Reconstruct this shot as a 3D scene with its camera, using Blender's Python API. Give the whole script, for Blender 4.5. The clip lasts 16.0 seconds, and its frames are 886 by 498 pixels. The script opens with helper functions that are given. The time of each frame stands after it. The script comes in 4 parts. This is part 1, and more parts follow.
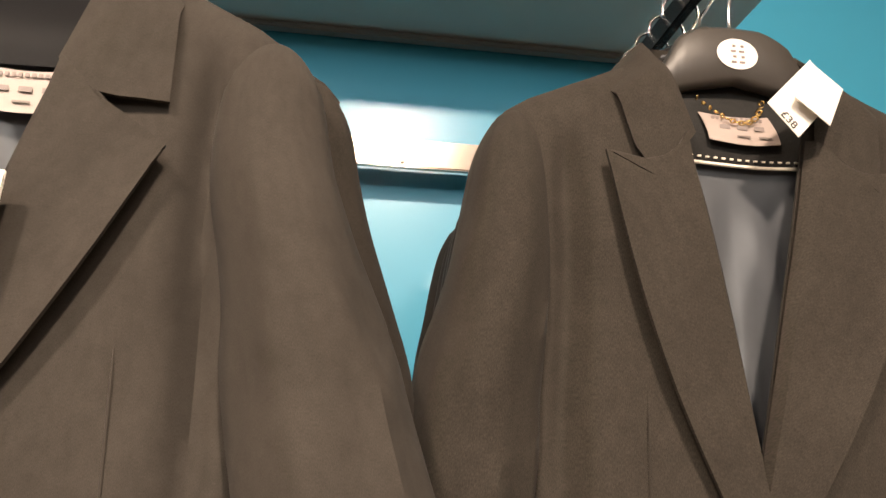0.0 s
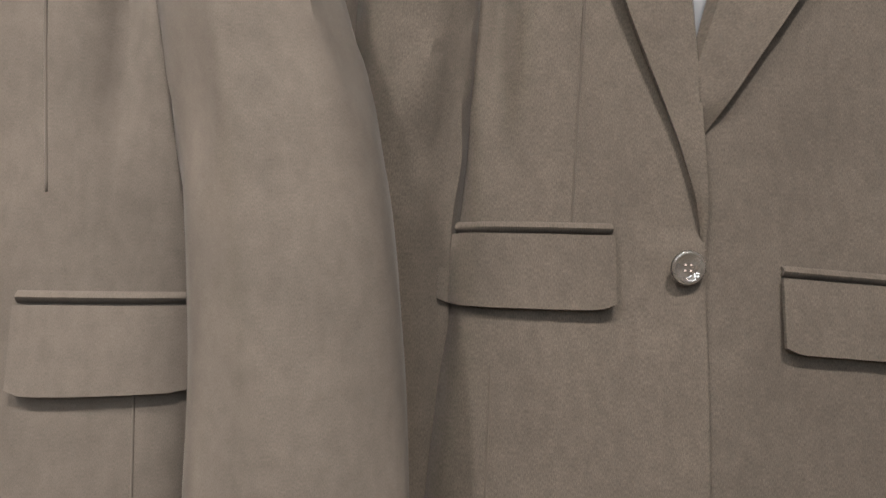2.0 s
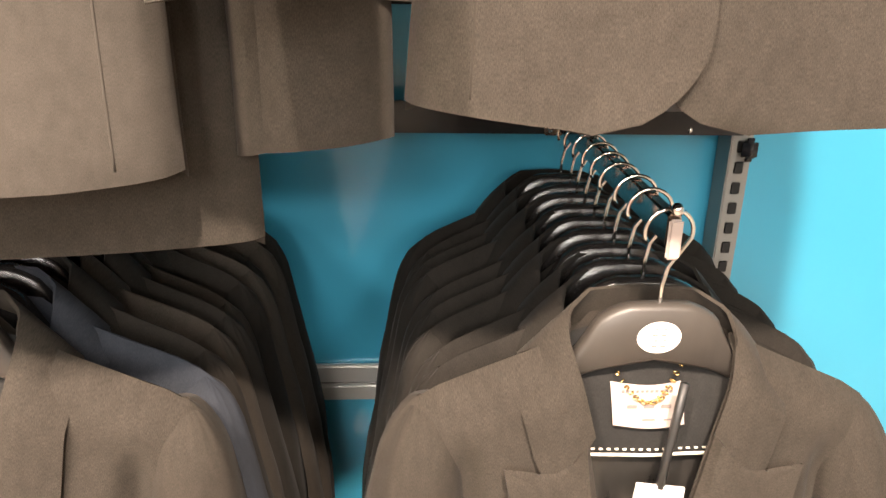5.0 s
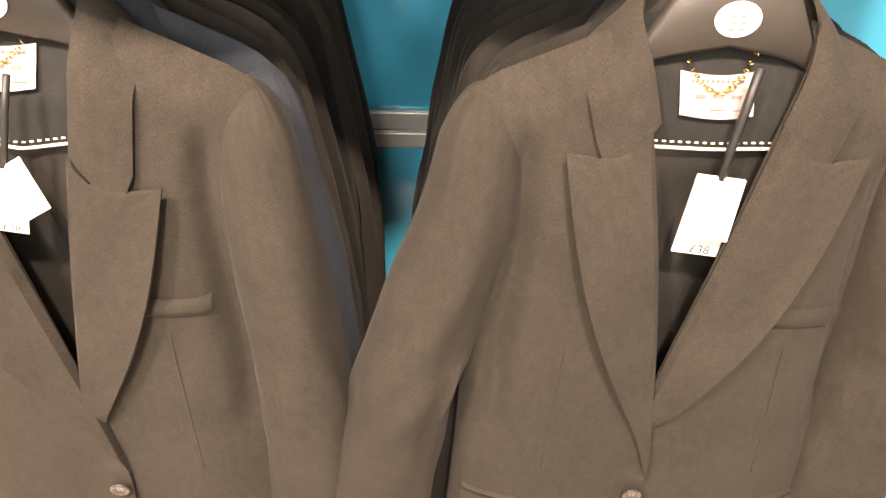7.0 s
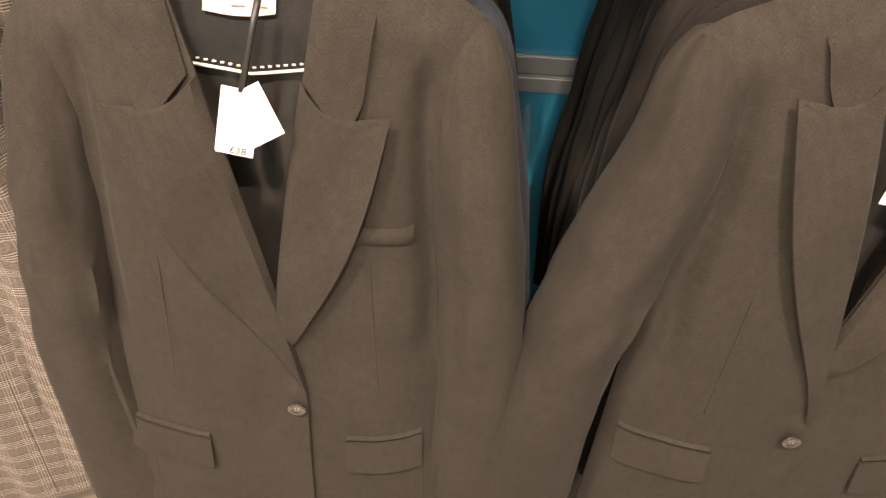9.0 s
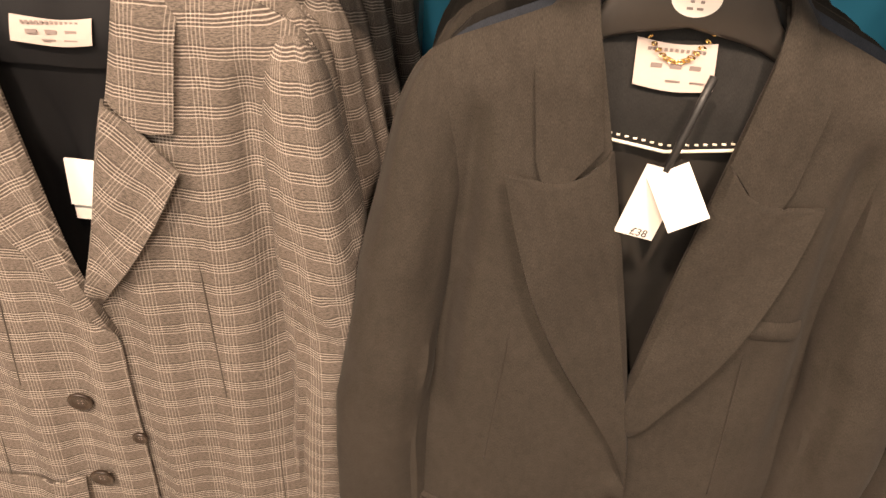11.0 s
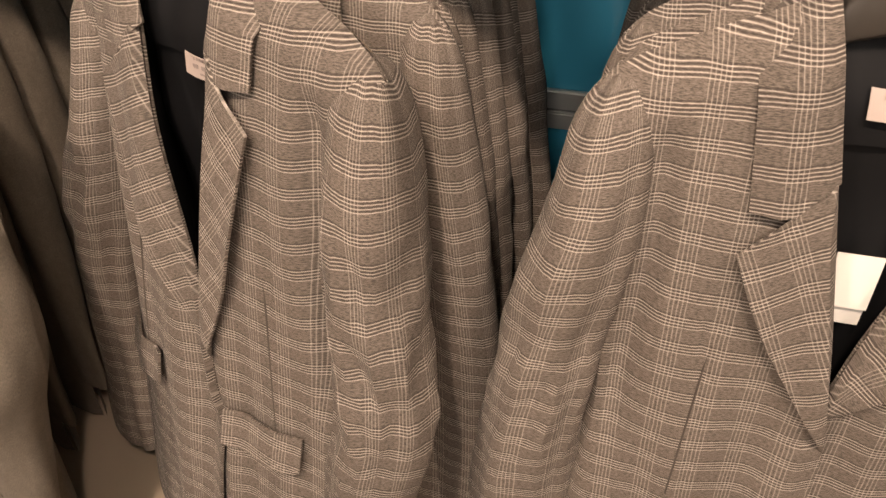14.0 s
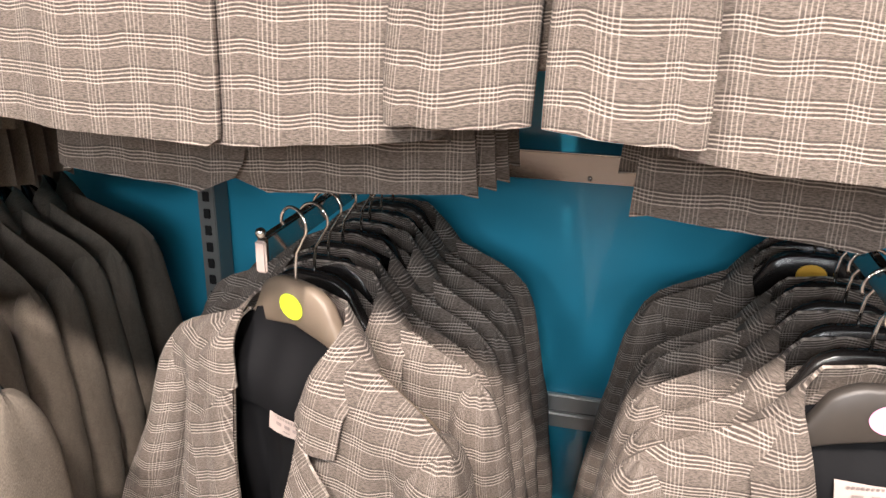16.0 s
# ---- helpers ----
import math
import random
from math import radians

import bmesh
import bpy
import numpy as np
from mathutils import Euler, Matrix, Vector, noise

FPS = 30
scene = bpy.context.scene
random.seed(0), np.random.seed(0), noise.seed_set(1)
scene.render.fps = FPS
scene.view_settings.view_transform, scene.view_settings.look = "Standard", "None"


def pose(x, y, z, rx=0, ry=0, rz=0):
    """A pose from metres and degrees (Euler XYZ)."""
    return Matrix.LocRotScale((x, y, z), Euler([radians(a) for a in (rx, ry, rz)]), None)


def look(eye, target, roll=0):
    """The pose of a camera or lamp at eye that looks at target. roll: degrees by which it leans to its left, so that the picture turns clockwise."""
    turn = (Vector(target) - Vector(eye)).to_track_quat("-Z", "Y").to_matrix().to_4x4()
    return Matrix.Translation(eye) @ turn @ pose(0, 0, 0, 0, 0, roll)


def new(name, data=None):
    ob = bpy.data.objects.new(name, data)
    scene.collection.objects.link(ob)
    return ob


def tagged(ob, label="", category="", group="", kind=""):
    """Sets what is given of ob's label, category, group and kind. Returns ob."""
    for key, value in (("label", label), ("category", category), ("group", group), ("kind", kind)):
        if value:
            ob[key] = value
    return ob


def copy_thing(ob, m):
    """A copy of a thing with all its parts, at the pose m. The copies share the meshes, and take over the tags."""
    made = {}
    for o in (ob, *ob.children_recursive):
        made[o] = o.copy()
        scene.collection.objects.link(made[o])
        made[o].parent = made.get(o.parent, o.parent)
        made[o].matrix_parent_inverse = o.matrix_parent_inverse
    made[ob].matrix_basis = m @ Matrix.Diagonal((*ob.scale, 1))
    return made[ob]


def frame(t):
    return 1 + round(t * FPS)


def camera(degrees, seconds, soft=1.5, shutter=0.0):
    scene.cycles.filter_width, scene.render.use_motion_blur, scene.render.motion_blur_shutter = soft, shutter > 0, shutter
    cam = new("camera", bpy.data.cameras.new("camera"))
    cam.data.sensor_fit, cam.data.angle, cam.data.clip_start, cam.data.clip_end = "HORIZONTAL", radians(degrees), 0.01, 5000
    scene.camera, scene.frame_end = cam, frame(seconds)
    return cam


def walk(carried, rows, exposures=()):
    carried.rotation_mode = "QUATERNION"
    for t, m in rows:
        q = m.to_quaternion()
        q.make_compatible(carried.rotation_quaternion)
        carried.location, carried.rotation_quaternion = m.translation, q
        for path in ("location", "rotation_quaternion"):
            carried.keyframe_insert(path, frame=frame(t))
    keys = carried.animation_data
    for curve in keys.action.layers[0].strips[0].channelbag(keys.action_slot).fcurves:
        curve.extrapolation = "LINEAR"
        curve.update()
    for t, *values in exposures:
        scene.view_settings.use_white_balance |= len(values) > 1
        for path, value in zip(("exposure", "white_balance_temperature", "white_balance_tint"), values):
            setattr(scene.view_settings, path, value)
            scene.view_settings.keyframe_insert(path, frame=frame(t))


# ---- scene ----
cam = camera(60.32, 16.0)
PATH = [
    (0.0, 0.0, 0.0, 1.55, 105.72, -1.19, -8.32),
    (0.5, 0.0956, -0.0152, 1.5361, 104.35, -1.81, -5.46),
    (1.0, 0.105, -0.0357, 1.4887, 100.88, -1.45, -3.79),
    (1.5, 0.0981, -0.0301, 1.4317, 95.97, -1.59, -3.6),
    (2.0, 0.0974, -0.0084, 1.3924, 90.82, -1.33, -3.29),
    (2.5, 0.1057, -0.0021, 1.3609, 85.94, -0.92, -2.99),
    (3.0, 0.1071, 0.0071, 1.3255, 81.26, -0.84, -3.16),
    (3.2, 0.1087, 0.013, 1.3095, 79.99, -0.76, -3.48),
    (5.3, 0.11, 0.0051, 1.2324, 67.01, -1.28, -3.08),
    (5.5, 0.1047, -0.0026, 1.2238, 65.65, -1.38, -2.87),
    (6.0, 0.1001, -0.0204, 1.1854, 61.68, -1.17, -1.73),
    (6.5, 0.0916, -0.0371, 1.15, 58.28, -1.19, -0.74),
    (7.0, 0.087, -0.0387, 1.1298, 55.3, -1.38, -0.08),
    (7.5, 0.086, -0.046, 1.1306, 51.76, -1.12, 1.28),
    (8.0, 0.064, -0.0823, 1.1259, 50.39, -0.92, 2.34),
    (8.2, 0.0486, -0.0822, 1.1268, 50.42, -1.16, 2.67),
    (10.3, -0.347, -0.0259, 1.1029, 54.46, -4.15, 3.95),
    (10.5, -0.3671, -0.0273, 1.1012, 54.72, -3.96, 4.69),
    (11.0, -0.4148, -0.0295, 1.1013, 54.97, -2.99, 7.9),
    (11.5, -0.45, -0.0402, 1.0958, 54.55, -1.75, 11.54),
    (12.0, -0.495, -0.0515, 1.0869, 54.07, -0.79, 14.81),
    (12.5, -0.5593, -0.0266, 1.0798, 53.36, 0.16, 17.34),
    (13.0, -0.7144, 0.026, 1.0891, 53.39, 0.92, 19.04),
    (13.5, -0.8474, 0.0446, 1.0847, 53.54, 0.95, 19.02),
    (14.0, -1.0257, 0.0109, 1.0919, 54.46, 1.01, 17.31),
    (14.5, -1.1154, -0.0353, 1.1303, 56.55, 0.29, 15.88),
    (15.0, -1.1235, -0.0696, 1.1919, 59.39, -0.1, 15.97),
    (15.5, -1.1195, -0.0813, 1.246, 64.3, -0.69, 15.09),
    (16.0, -1.1053, -0.0861, 1.3038, 70.33, -1.04, 14.24),
]
walk(cam, [(r[0], pose(*r[1:])) for r in PATH],
     [(0.0, -1.4, 6950, 13), (0.8, -1.3, 6950, 13), (1.5, -0.72, 5850, 8), (2.0, -0.32, 5800, 7), (2.5, 0.1, 5900, 9), (3.2, 0.35, 6200, 10), (5.3, 0.22, 6800, 13), (6.5, 0.2, 7000, 14), (7.4, 0.25, 6900, 13), (8.0, -0.08, 6650, 12),
      (10.3, -0.70, 7400, 16), (11.5, -1.08, 7500, 17), (12.5, -1.48, 7450, 17), (13.5, -1.4, 7300, 16), (14.5, -1.15, 6900, 15), (15.5, -0.7, 6300, 12), (16.0, -0.62, 5850, 11)])

# ---- light: shop ceiling spotlights and added fill lamps ----
world = bpy.data.worlds.new("shop_air")
scene.world = world
world.use_nodes = True
world.node_tree.nodes["Background"].inputs[0].default_value = (1.0, 0.9, 0.8, 1)
world.node_tree.nodes["Background"].inputs[1].default_value = 0.07


def lamp(name, at, to, power, size, colour, spread=120):
    d = bpy.data.lights.new(name, "AREA")
    d.shape, d.size, d.energy, d.color, d.spread = "DISK", size, power, colour, radians(spread)
    ob = new(name, d)
    ob.matrix_world = look(at, to)
    return ob


WARM = (1.0, 0.83, 0.68)
for lx in (-2.2, -1.0, 0.2, 1.4):
    lamp("ceiling_spotlight", (lx, -1.15, 3.15), (lx + 0.1, 0.75, 1.1), 4 if lx > 1 else 70, 0.14, WARM, 100)
# unseen fill lamps, added to brighten the fronts and the wall between stacks
for ly, watts in ((-2.6, 54), (-5.2, 95), (-8.0, 165)):
    for lx in (-2.6, -0.6, 1.4):
        lamp("ceiling_panel_light", (lx, ly, 3.3), (lx, 0.6, 1.2), watts * (0.6 if lx > 1 else 1.0), 1.0, (1.0, 0.96, 0.90), 170)

# ---- materials ----


def material(name, rough=0.8, metal=0.0, colour=(0.5, 0.5, 0.5), sheen=0.0, coat=0.0, gloss=0.5):
    m = bpy.data.materials.new(name)
    m.use_nodes = True
    b = m.node_tree.nodes["Principled BSDF"]
    b.inputs["Roughness"].default_value, b.inputs["Metallic"].default_value = rough, metal
    b.inputs["Base Color"].default_value = (*colour, 1)
    b.inputs["Sheen Weight"].default_value = sheen
    b.inputs["Coat Weight"].default_value = coat
    b.inputs["Specular IOR Level"].default_value = gloss
    return m, m.node_tree, b


def nd(t, kind, **kw):
    n = t.nodes.new(kind)
    for k, v in kw.items():
        if k in n.inputs:
            n.inputs[k].default_value = v
    return n


def maths(t, op, a, b=None, c=None):
    n = t.nodes.new("ShaderNodeMath")
    n.operation = op
    for i, q in enumerate((a, b, c)):
        if q is None:
            continue
        if isinstance(q, (int, float)):
            n.inputs[i].default_value = q
        else:
            t.links.new(q, n.inputs[i])
    return n.outputs[0]


def mixed(t, fac, a, b):
    n = t.nodes.new("ShaderNodeMix")
    n.data_type = "RGBA"
    for sock, q in ((n.inputs[0], fac), (n.inputs[6], a), (n.inputs[7], b)):
        if isinstance(q, (tuple, float, int)):
            sock.default_value = (*q, 1) if isinstance(q, tuple) else q
        else:
            t.links.new(q, sock)
    return n.outputs[2]


def bumped(t, b, height, strength, distance):
    n = nd(t, "ShaderNodeBump", Strength=strength, Distance=distance)
    t.links.new(height, n.inputs["Height"])
    t.links.new(n.outputs[0], b.inputs["Normal"])


def woven(name, dark, light, scale=1.0, fuzz=0.35, sheen=0.25, tint=0.1, relief=0.08):
    """A plain suiting cloth: marled yarn, fine twill relief, faint wear; a little apart from jacket to jacket."""
    m, t, b = material(name, 0.85, sheen=sheen, gloss=0.07)
    uv = nd(t, "ShaderNodeUVMap")
    yarn = nd(t, "ShaderNodeMapping")
    yarn.inputs["Scale"].default_value = (1500 * scale, 420 * scale, 1)
    t.links.new(uv.outputs[0], yarn.inputs[0])
    n1 = nd(t, "ShaderNodeTexNoise", Scale=1.0, Detail=3.0, Roughness=0.65)
    t.links.new(yarn.outputs[0], n1.inputs["Vector"])
    n2 = nd(t, "ShaderNodeTexNoise", Scale=14.0, Detail=4.0, Roughness=0.6)
    t.links.new(uv.outputs[0], n2.inputs["Vector"])
    ramp = nd(t, "ShaderNodeMapRange")
    ramp.inputs[1].default_value, ramp.inputs[2].default_value = 0.5 - fuzz / 2, 0.5 + fuzz
    t.links.new(n1.outputs[0], ramp.inputs[0])
    cloth = mixed(t, ramp.outputs[0], dark, light)
    nap = nd(t, "ShaderNodeMapping")
    nap.inputs["Scale"].default_value = (120, 60, 1)
    t.links.new(uv.outputs[0], nap.inputs[0])
    n3 = nd(t, "ShaderNodeTexNoise", Scale=1.0, Detail=4.0, Roughness=0.65)
    t.links.new(nap.outputs[0], n3.inputs["Vector"])
    patch = maths(t, "MULTIPLY_ADD", n2.outputs[0], 0.5, 0.75)
    patch = maths(t, "MULTIPLY", patch, maths(t, "MULTIPLY_ADD", n3.outputs[0], 0.56, 0.72))
    info = nd(t, "ShaderNodeObjectInfo")
    each = maths(t, "MULTIPLY_ADD", info.outputs["Random"], tint, 1 - tint / 2)
    both = maths(t, "MULTIPLY", patch, each)
    scaled = t.nodes.new("ShaderNodeVectorMath")
    scaled.operation = "SCALE"
    t.links.new(cloth, scaled.inputs[0])
    t.links.new(both, scaled.inputs["Scale"])
    t.links.new(scaled.outputs[0], b.inputs["Base Color"])
    creased(t, b, uv, n1.outputs[0], relief)
    return m


def creased(t, b, uv, fine, strength):
    """Fine yarn relief over soft creases that run down the cloth."""
    mp = nd(t, "ShaderNodeMapping")
    mp.inputs["Scale"].default_value = (8, 3.2, 1)
    mp.inputs["Rotation"].default_value = (0, 0, 0.25)
    t.links.new(uv.outputs[0], mp.inputs[0])
    soft = nd(t, "ShaderNodeTexNoise", Scale=1.0, Detail=1.5, Roughness=0.45, Distortion=0.8)
    t.links.new(mp.outputs[0], soft.inputs["Vector"])
    wide = nd(t, "ShaderNodeBump", Strength=0.6, Distance=0.022)
    t.links.new(soft.outputs[0], wide.inputs["Height"])
    small = nd(t, "ShaderNodeBump", Strength=strength, Distance=0.0006)
    t.links.new(fine, small.inputs["Height"])
    t.links.new(wide.outputs[0], small.inputs["Normal"])
    t.links.new(small.outputs[0], b.inputs["Normal"])


def lines(t, coord, pitch, first, step, count, width):
    """Groups of count thin lines, step apart, once every pitch."""
    phase = maths(t, "FLOORED_MODULO", coord, pitch)
    local = maths(t, "SUBTRACT", phase, first)
    nearest = maths(t, "MULTIPLY", maths(t, "ROUND", maths(t, "DIVIDE", local, step)), step)
    held = maths(t, "MINIMUM", maths(t, "MAXIMUM", nearest, 0.0), step * (count - 1))
    off = maths(t, "ABSOLUTE", maths(t, "SUBTRACT", local, held))
    return maths(t, "SUBTRACT", 1.0, maths(t, "SMOOTH_MIN", maths(t, "DIVIDE", off, width), 1.0, 0.2))


def plaid(name, base_a, base_b, pale, dark, warp_pitch=0.043, weft_pitch=0.038, tint=0.12):
    """A glen check: groups of pale and dark threads both ways over a marled ground."""
    m, t, b = material(name, 0.9, sheen=0.03, gloss=0.10)
    uv = nd(t, "ShaderNodeUVMap")
    wob = nd(t, "ShaderNodeTexNoise", Scale=60.0, Detail=2.0)
    t.links.new(uv.outputs[0], wob.inputs["Vector"])
    sep = nd(t, "ShaderNodeSeparateXYZ")
    t.links.new(uv.outputs[0], sep.inputs[0])
    u = maths(t, "ADD", sep.outputs[0], maths(t, "MULTIPLY", wob.outputs[0], 0.0012))
    rip = nd(t, "ShaderNodeMapping")
    rip.inputs["Scale"].default_value = (17, 4, 1)
    t.links.new(uv.outputs[0], rip.inputs[0])
    ripple = nd(t, "ShaderNodeTexNoise", Scale=1.0, Detail=1.0, Roughness=0.4)
    t.links.new(rip.outputs[0], ripple.inputs["Vector"])
    v = maths(t, "ADD", sep.outputs[1], maths(t, "MULTIPLY", wob.outputs[0], 0.0012))
    v = maths(t, "ADD", v, maths(t, "MULTIPLY", ripple.outputs[0], 0.015))
    yarn = nd(t, "ShaderNodeMapping")
    yarn.inputs["Scale"].default_value = (230, 900, 1)
    t.links.new(uv.outputs[0], yarn.inputs[0])
    n1 = nd(t, "ShaderNodeTexNoise", Scale=1.0, Detail=2.0, Roughness=0.7)
    t.links.new(yarn.outputs[0], n1.inputs["Vector"])
    ramp = nd(t, "ShaderNodeMapRange")
    ramp.inputs[1].default_value, ramp.inputs[2].default_value = 0.36, 0.64
    t.links.new(n1.outputs[0], ramp.inputs[0])
    ground = mixed(t, ramp.outputs[0], base_a, base_b)
    thread = nd(t, "ShaderNodeTexNoise", Scale=170.0, Detail=2.0)
    t.links.new(uv.outputs[0], thread.inputs["Vector"])
    broken = maths(t, "MULTIPLY_ADD", thread.outputs[0], 1.2, 0.16)
    weft_d = lines(t, v, weft_pitch, 0.0077, 0.0034, 4, 0.0012)
    weft = lines(t, v, weft_pitch, 0.0060, 0.0034, 4, 0.00075)
    warp_d = lines(t, u, warp_pitch, 0.0100, 0.0036, 4, 0.0010)
    warp = lines(t, u, warp_pitch, 0.0082, 0.0036, 5, 0.0007)
    c = mixed(t, maths(t, "MULTIPLY", weft_d, 0.72), ground, dark)
    c = mixed(t, maths(t, "MULTIPLY", warp_d, 0.22), c, dark)
    c = mixed(t, maths(t, "MULTIPLY", maths(t, "MULTIPLY", warp, 0.36), broken), c, pale)
    c = mixed(t, maths(t, "MULTIPLY", maths(t, "MULTIPLY", weft, 0.7), broken), c, pale)
    info = nd(t, "ShaderNodeObjectInfo")
    each = maths(t, "MULTIPLY_ADD", info.outputs["Random"], tint, 1 - tint / 2)
    scaled = t.nodes.new("ShaderNodeVectorMath")
    scaled.operation = "SCALE"
    t.links.new(c, scaled.inputs[0])
    t.links.new(each, scaled.inputs["Scale"])
    t.links.new(scaled.outputs[0], b.inputs["Base Color"])
    creased(t, b, uv, n1.outputs[0], 0.35)
    return m


def noisy(name, a, c, scale, rough=0.6, metal=0.0, bump=0.1, coat=0.0, dist=0.002):
    m, t, b = material(name, rough, metal, coat=coat)
    co = nd(t, "ShaderNodeTexCoord")
    n = nd(t, "ShaderNodeTexNoise", Scale=scale, Detail=5.0, Roughness=0.6)
    t.links.new(co.outputs["Object"], n.inputs["Vector"])
    t.links.new(mixed(t, n.outputs[0], a, c), b.inputs["Base Color"])
    fine = nd(t, "ShaderNodeTexNoise", Scale=scale * 24, Detail=2.0)
    t.links.new(co.outputs["Object"], fine.inputs["Vector"])
    bumped(t, b, fine.outputs[0], bump, dist)
    return m


BLACK_SUIT = woven("black_suiting", (0.0232, 0.0197, 0.0163), (0.0525, 0.0445, 0.037), sheen=0.03)
MARL_SUIT = woven("charcoal_marl_suiting", (0.0355, 0.0307, 0.0263), (0.0615, 0.0533, 0.0454), 1.5, 0.4, 0.03, relief=0.04)
# the black suiting again, darkened for the shade deep in the stacks
SHADED_BLACK = woven("shaded_black_suiting", (0.011, 0.0098, 0.0086), (0.026, 0.0228, 0.0196), sheen=0.03)
NAVY_SUIT = woven("navy_suiting", (0.022, 0.025, 0.032), (0.040, 0.045, 0.055), sheen=0.03)
TWEED = woven("brown_grey_tweed", (0.080, 0.068, 0.055), (0.185, 0.156, 0.127), 0.8, 0.3, 0.03)
CHECK = plaid("grey_check_cloth", (0.066, 0.055, 0.047), (0.158, 0.132, 0.112), (0.57, 0.50, 0.44), (0.028, 0.022, 0.020), 0.040, 0.0285)
FACING = woven("black_facing", (0.014, 0.0136, 0.013), (0.026, 0.025, 0.024), 1.0, 0.3, 0.1)
LINING = noisy("grey_satin_lining", (0.055, 0.06, 0.068), (0.10, 0.105, 0.115), 9, 0.32, 0.0, 0.05)
BLACK_SATIN = noisy("crumpled_black_satin", (0.016, 0.015, 0.014), (0.034, 0.031, 0.028), 9, 0.27, 0.0, 0.05)
DARK_LINING = noisy("black_satin_lining", (0.004, 0.004, 0.0044), (0.009, 0.009, 0.010), 9, 0.6, 0.0, 0.05)
DARK_LINING.node_tree.nodes["Principled BSDF"].inputs["Specular IOR Level"].default_value = 0.12
PLASTIC = noisy("black_hanger_plastic", (0.010, 0.009, 0.009), (0.018, 0.016, 0.015), 30, 0.2, 0.0, 0.08)
TAUPE_PLASTIC = noisy("taupe_hanger_plastic", (0.15, 0.115, 0.083), (0.19, 0.148, 0.108), 30, 0.42, 0.0, 0.08)
MATT_PLASTIC = noisy("brown_black_hanger_face", (0.034, 0.029, 0.025), (0.046, 0.040, 0.035), 30, 0.45, 0.0, 0.05)
CHROME = noisy("chrome_wire", (0.72, 0.70, 0.68), (0.85, 0.83, 0.80), 40, 0.12, 1.0, 0.02)
GOLD = noisy("gold_chain", (0.75, 0.50, 0.18), (0.9, 0.66, 0.28), 60, 0.25, 1.0, 0.02)
PRICE_INK = noisy("black_price_ink", (0.03, 0.03, 0.03), (0.05, 0.05, 0.05), 40, 0.6)
CARD = noisy("white_card", (0.70, 0.66, 0.61), (0.76, 0.72, 0.67), 20, 0.45, 0.0, 0.03)
SATIN_LABEL = noisy("cream_woven_label", (0.31, 0.25, 0.225), (0.37, 0.305, 0.275), 60, 0.5, 0.0, 0.1)
CREAM = noisy("cream_piping", (0.74, 0.66, 0.55), (0.84, 0.77, 0.66), 80, 0.6, 0.0, 0.1)
INK = noisy("grey_ink", (0.19, 0.15, 0.14), (0.24, 0.20, 0.185), 60, 0.6)
RIBBON = noisy("black_ribbon", (0.012, 0.012, 0.012), (0.025, 0.025, 0.025), 60, 0.45)
LIME = noisy("lime_sticker", (0.55, 0.75, 0.02), (0.62, 0.82, 0.04), 20, 0.45)
GREEN = noisy("green_sticker", (0.22, 0.62, 0.05), (0.28, 0.70, 0.08), 20, 0.45)
AMBER = noisy("amber_sticker", (0.80, 0.45, 0.04), (0.86, 0.52, 0.07), 20, 0.45)
PINK = noisy("pink_sticker", (0.72, 0.30, 0.46), (0.78, 0.36, 0.52), 20, 0.45)
TEAL = noisy("teal_wall_paint", (0.034, 0.295, 0.450), (0.046, 0.33, 0.495), 3, 0.30, 0.0, 0.05, 0.5)
GREY_METAL = noisy("grey_powder_coat", (0.20, 0.20, 0.19), (0.25, 0.25, 0.24), 12, 0.45, 0.2, 0.1)
SLOT_BLACK = noisy("slot_shadow_black", (0.008, 0.008, 0.008), (0.012, 0.012, 0.012), 12, 0.8)
RAIL_STEEL = noisy("polished_rail_steel", (0.33, 0.27, 0.24), (0.40, 0.34, 0.30), 8, 0.16, 1.0, 0.02)
RAIL_BLACK = noisy("black_rail_lacquer", (0.012, 0.013, 0.016), (0.02, 0.021, 0.025), 10, 0.22, 0.0, 0.03)
BUMPER = noisy("brushed_aluminium", (0.55, 0.55, 0.53), (0.68, 0.67, 0.64), 10, 0.35, 0.6, 0.05)
SHELF_GREY = noisy("grey_shelf_board", (0.42, 0.43, 0.41), (0.50, 0.51, 0.48), 6, 0.6, 0.0, 0.1)
CEILING_WHITE = noisy("ceiling_white", (0.6, 0.57, 0.53), (0.66, 0.63, 0.59), 3, 0.8)
FLOOR = noisy("beige_floor_tile", (0.40, 0.32, 0.24), (0.48, 0.39, 0.30), 5, 0.35, 0.0, 0.05)
PAINT = noisy("warm_taupe_shop_paint", (0.56, 0.46, 0.40), (0.64, 0.54, 0.48), 3, 0.7)
BUTTON_HORN = noisy("brown_horn_button", (0.012, 0.008, 0.006), (0.035, 0.022, 0.015), 120, 0.3)
BUTTON_BLACK = noisy("smoked_glossy_button", (0.012, 0.011, 0.010), (0.05, 0.045, 0.04), 80, 0.06, 0.0, 0.02, 1.0)

# ---- mesh helpers ----


def part(name, bm, mat, parent=None, label="", smooth=True):
    me = bpy.data.meshes.new(name)
    bm.to_mesh(me)
    bm.free()
    return mesh_part(name, me, mat, parent, label, smooth)


def mesh_part(name, me, mat, parent=None, label="", smooth=True):
    me.materials.append(mat)
    if smooth:
        me.polygons.foreach_set("use_smooth", [True] * len(me.polygons))
    ob = new(name, me)
    if parent is not None:
        ob.parent = parent
    if label:
        tagged(ob, label)
    return ob


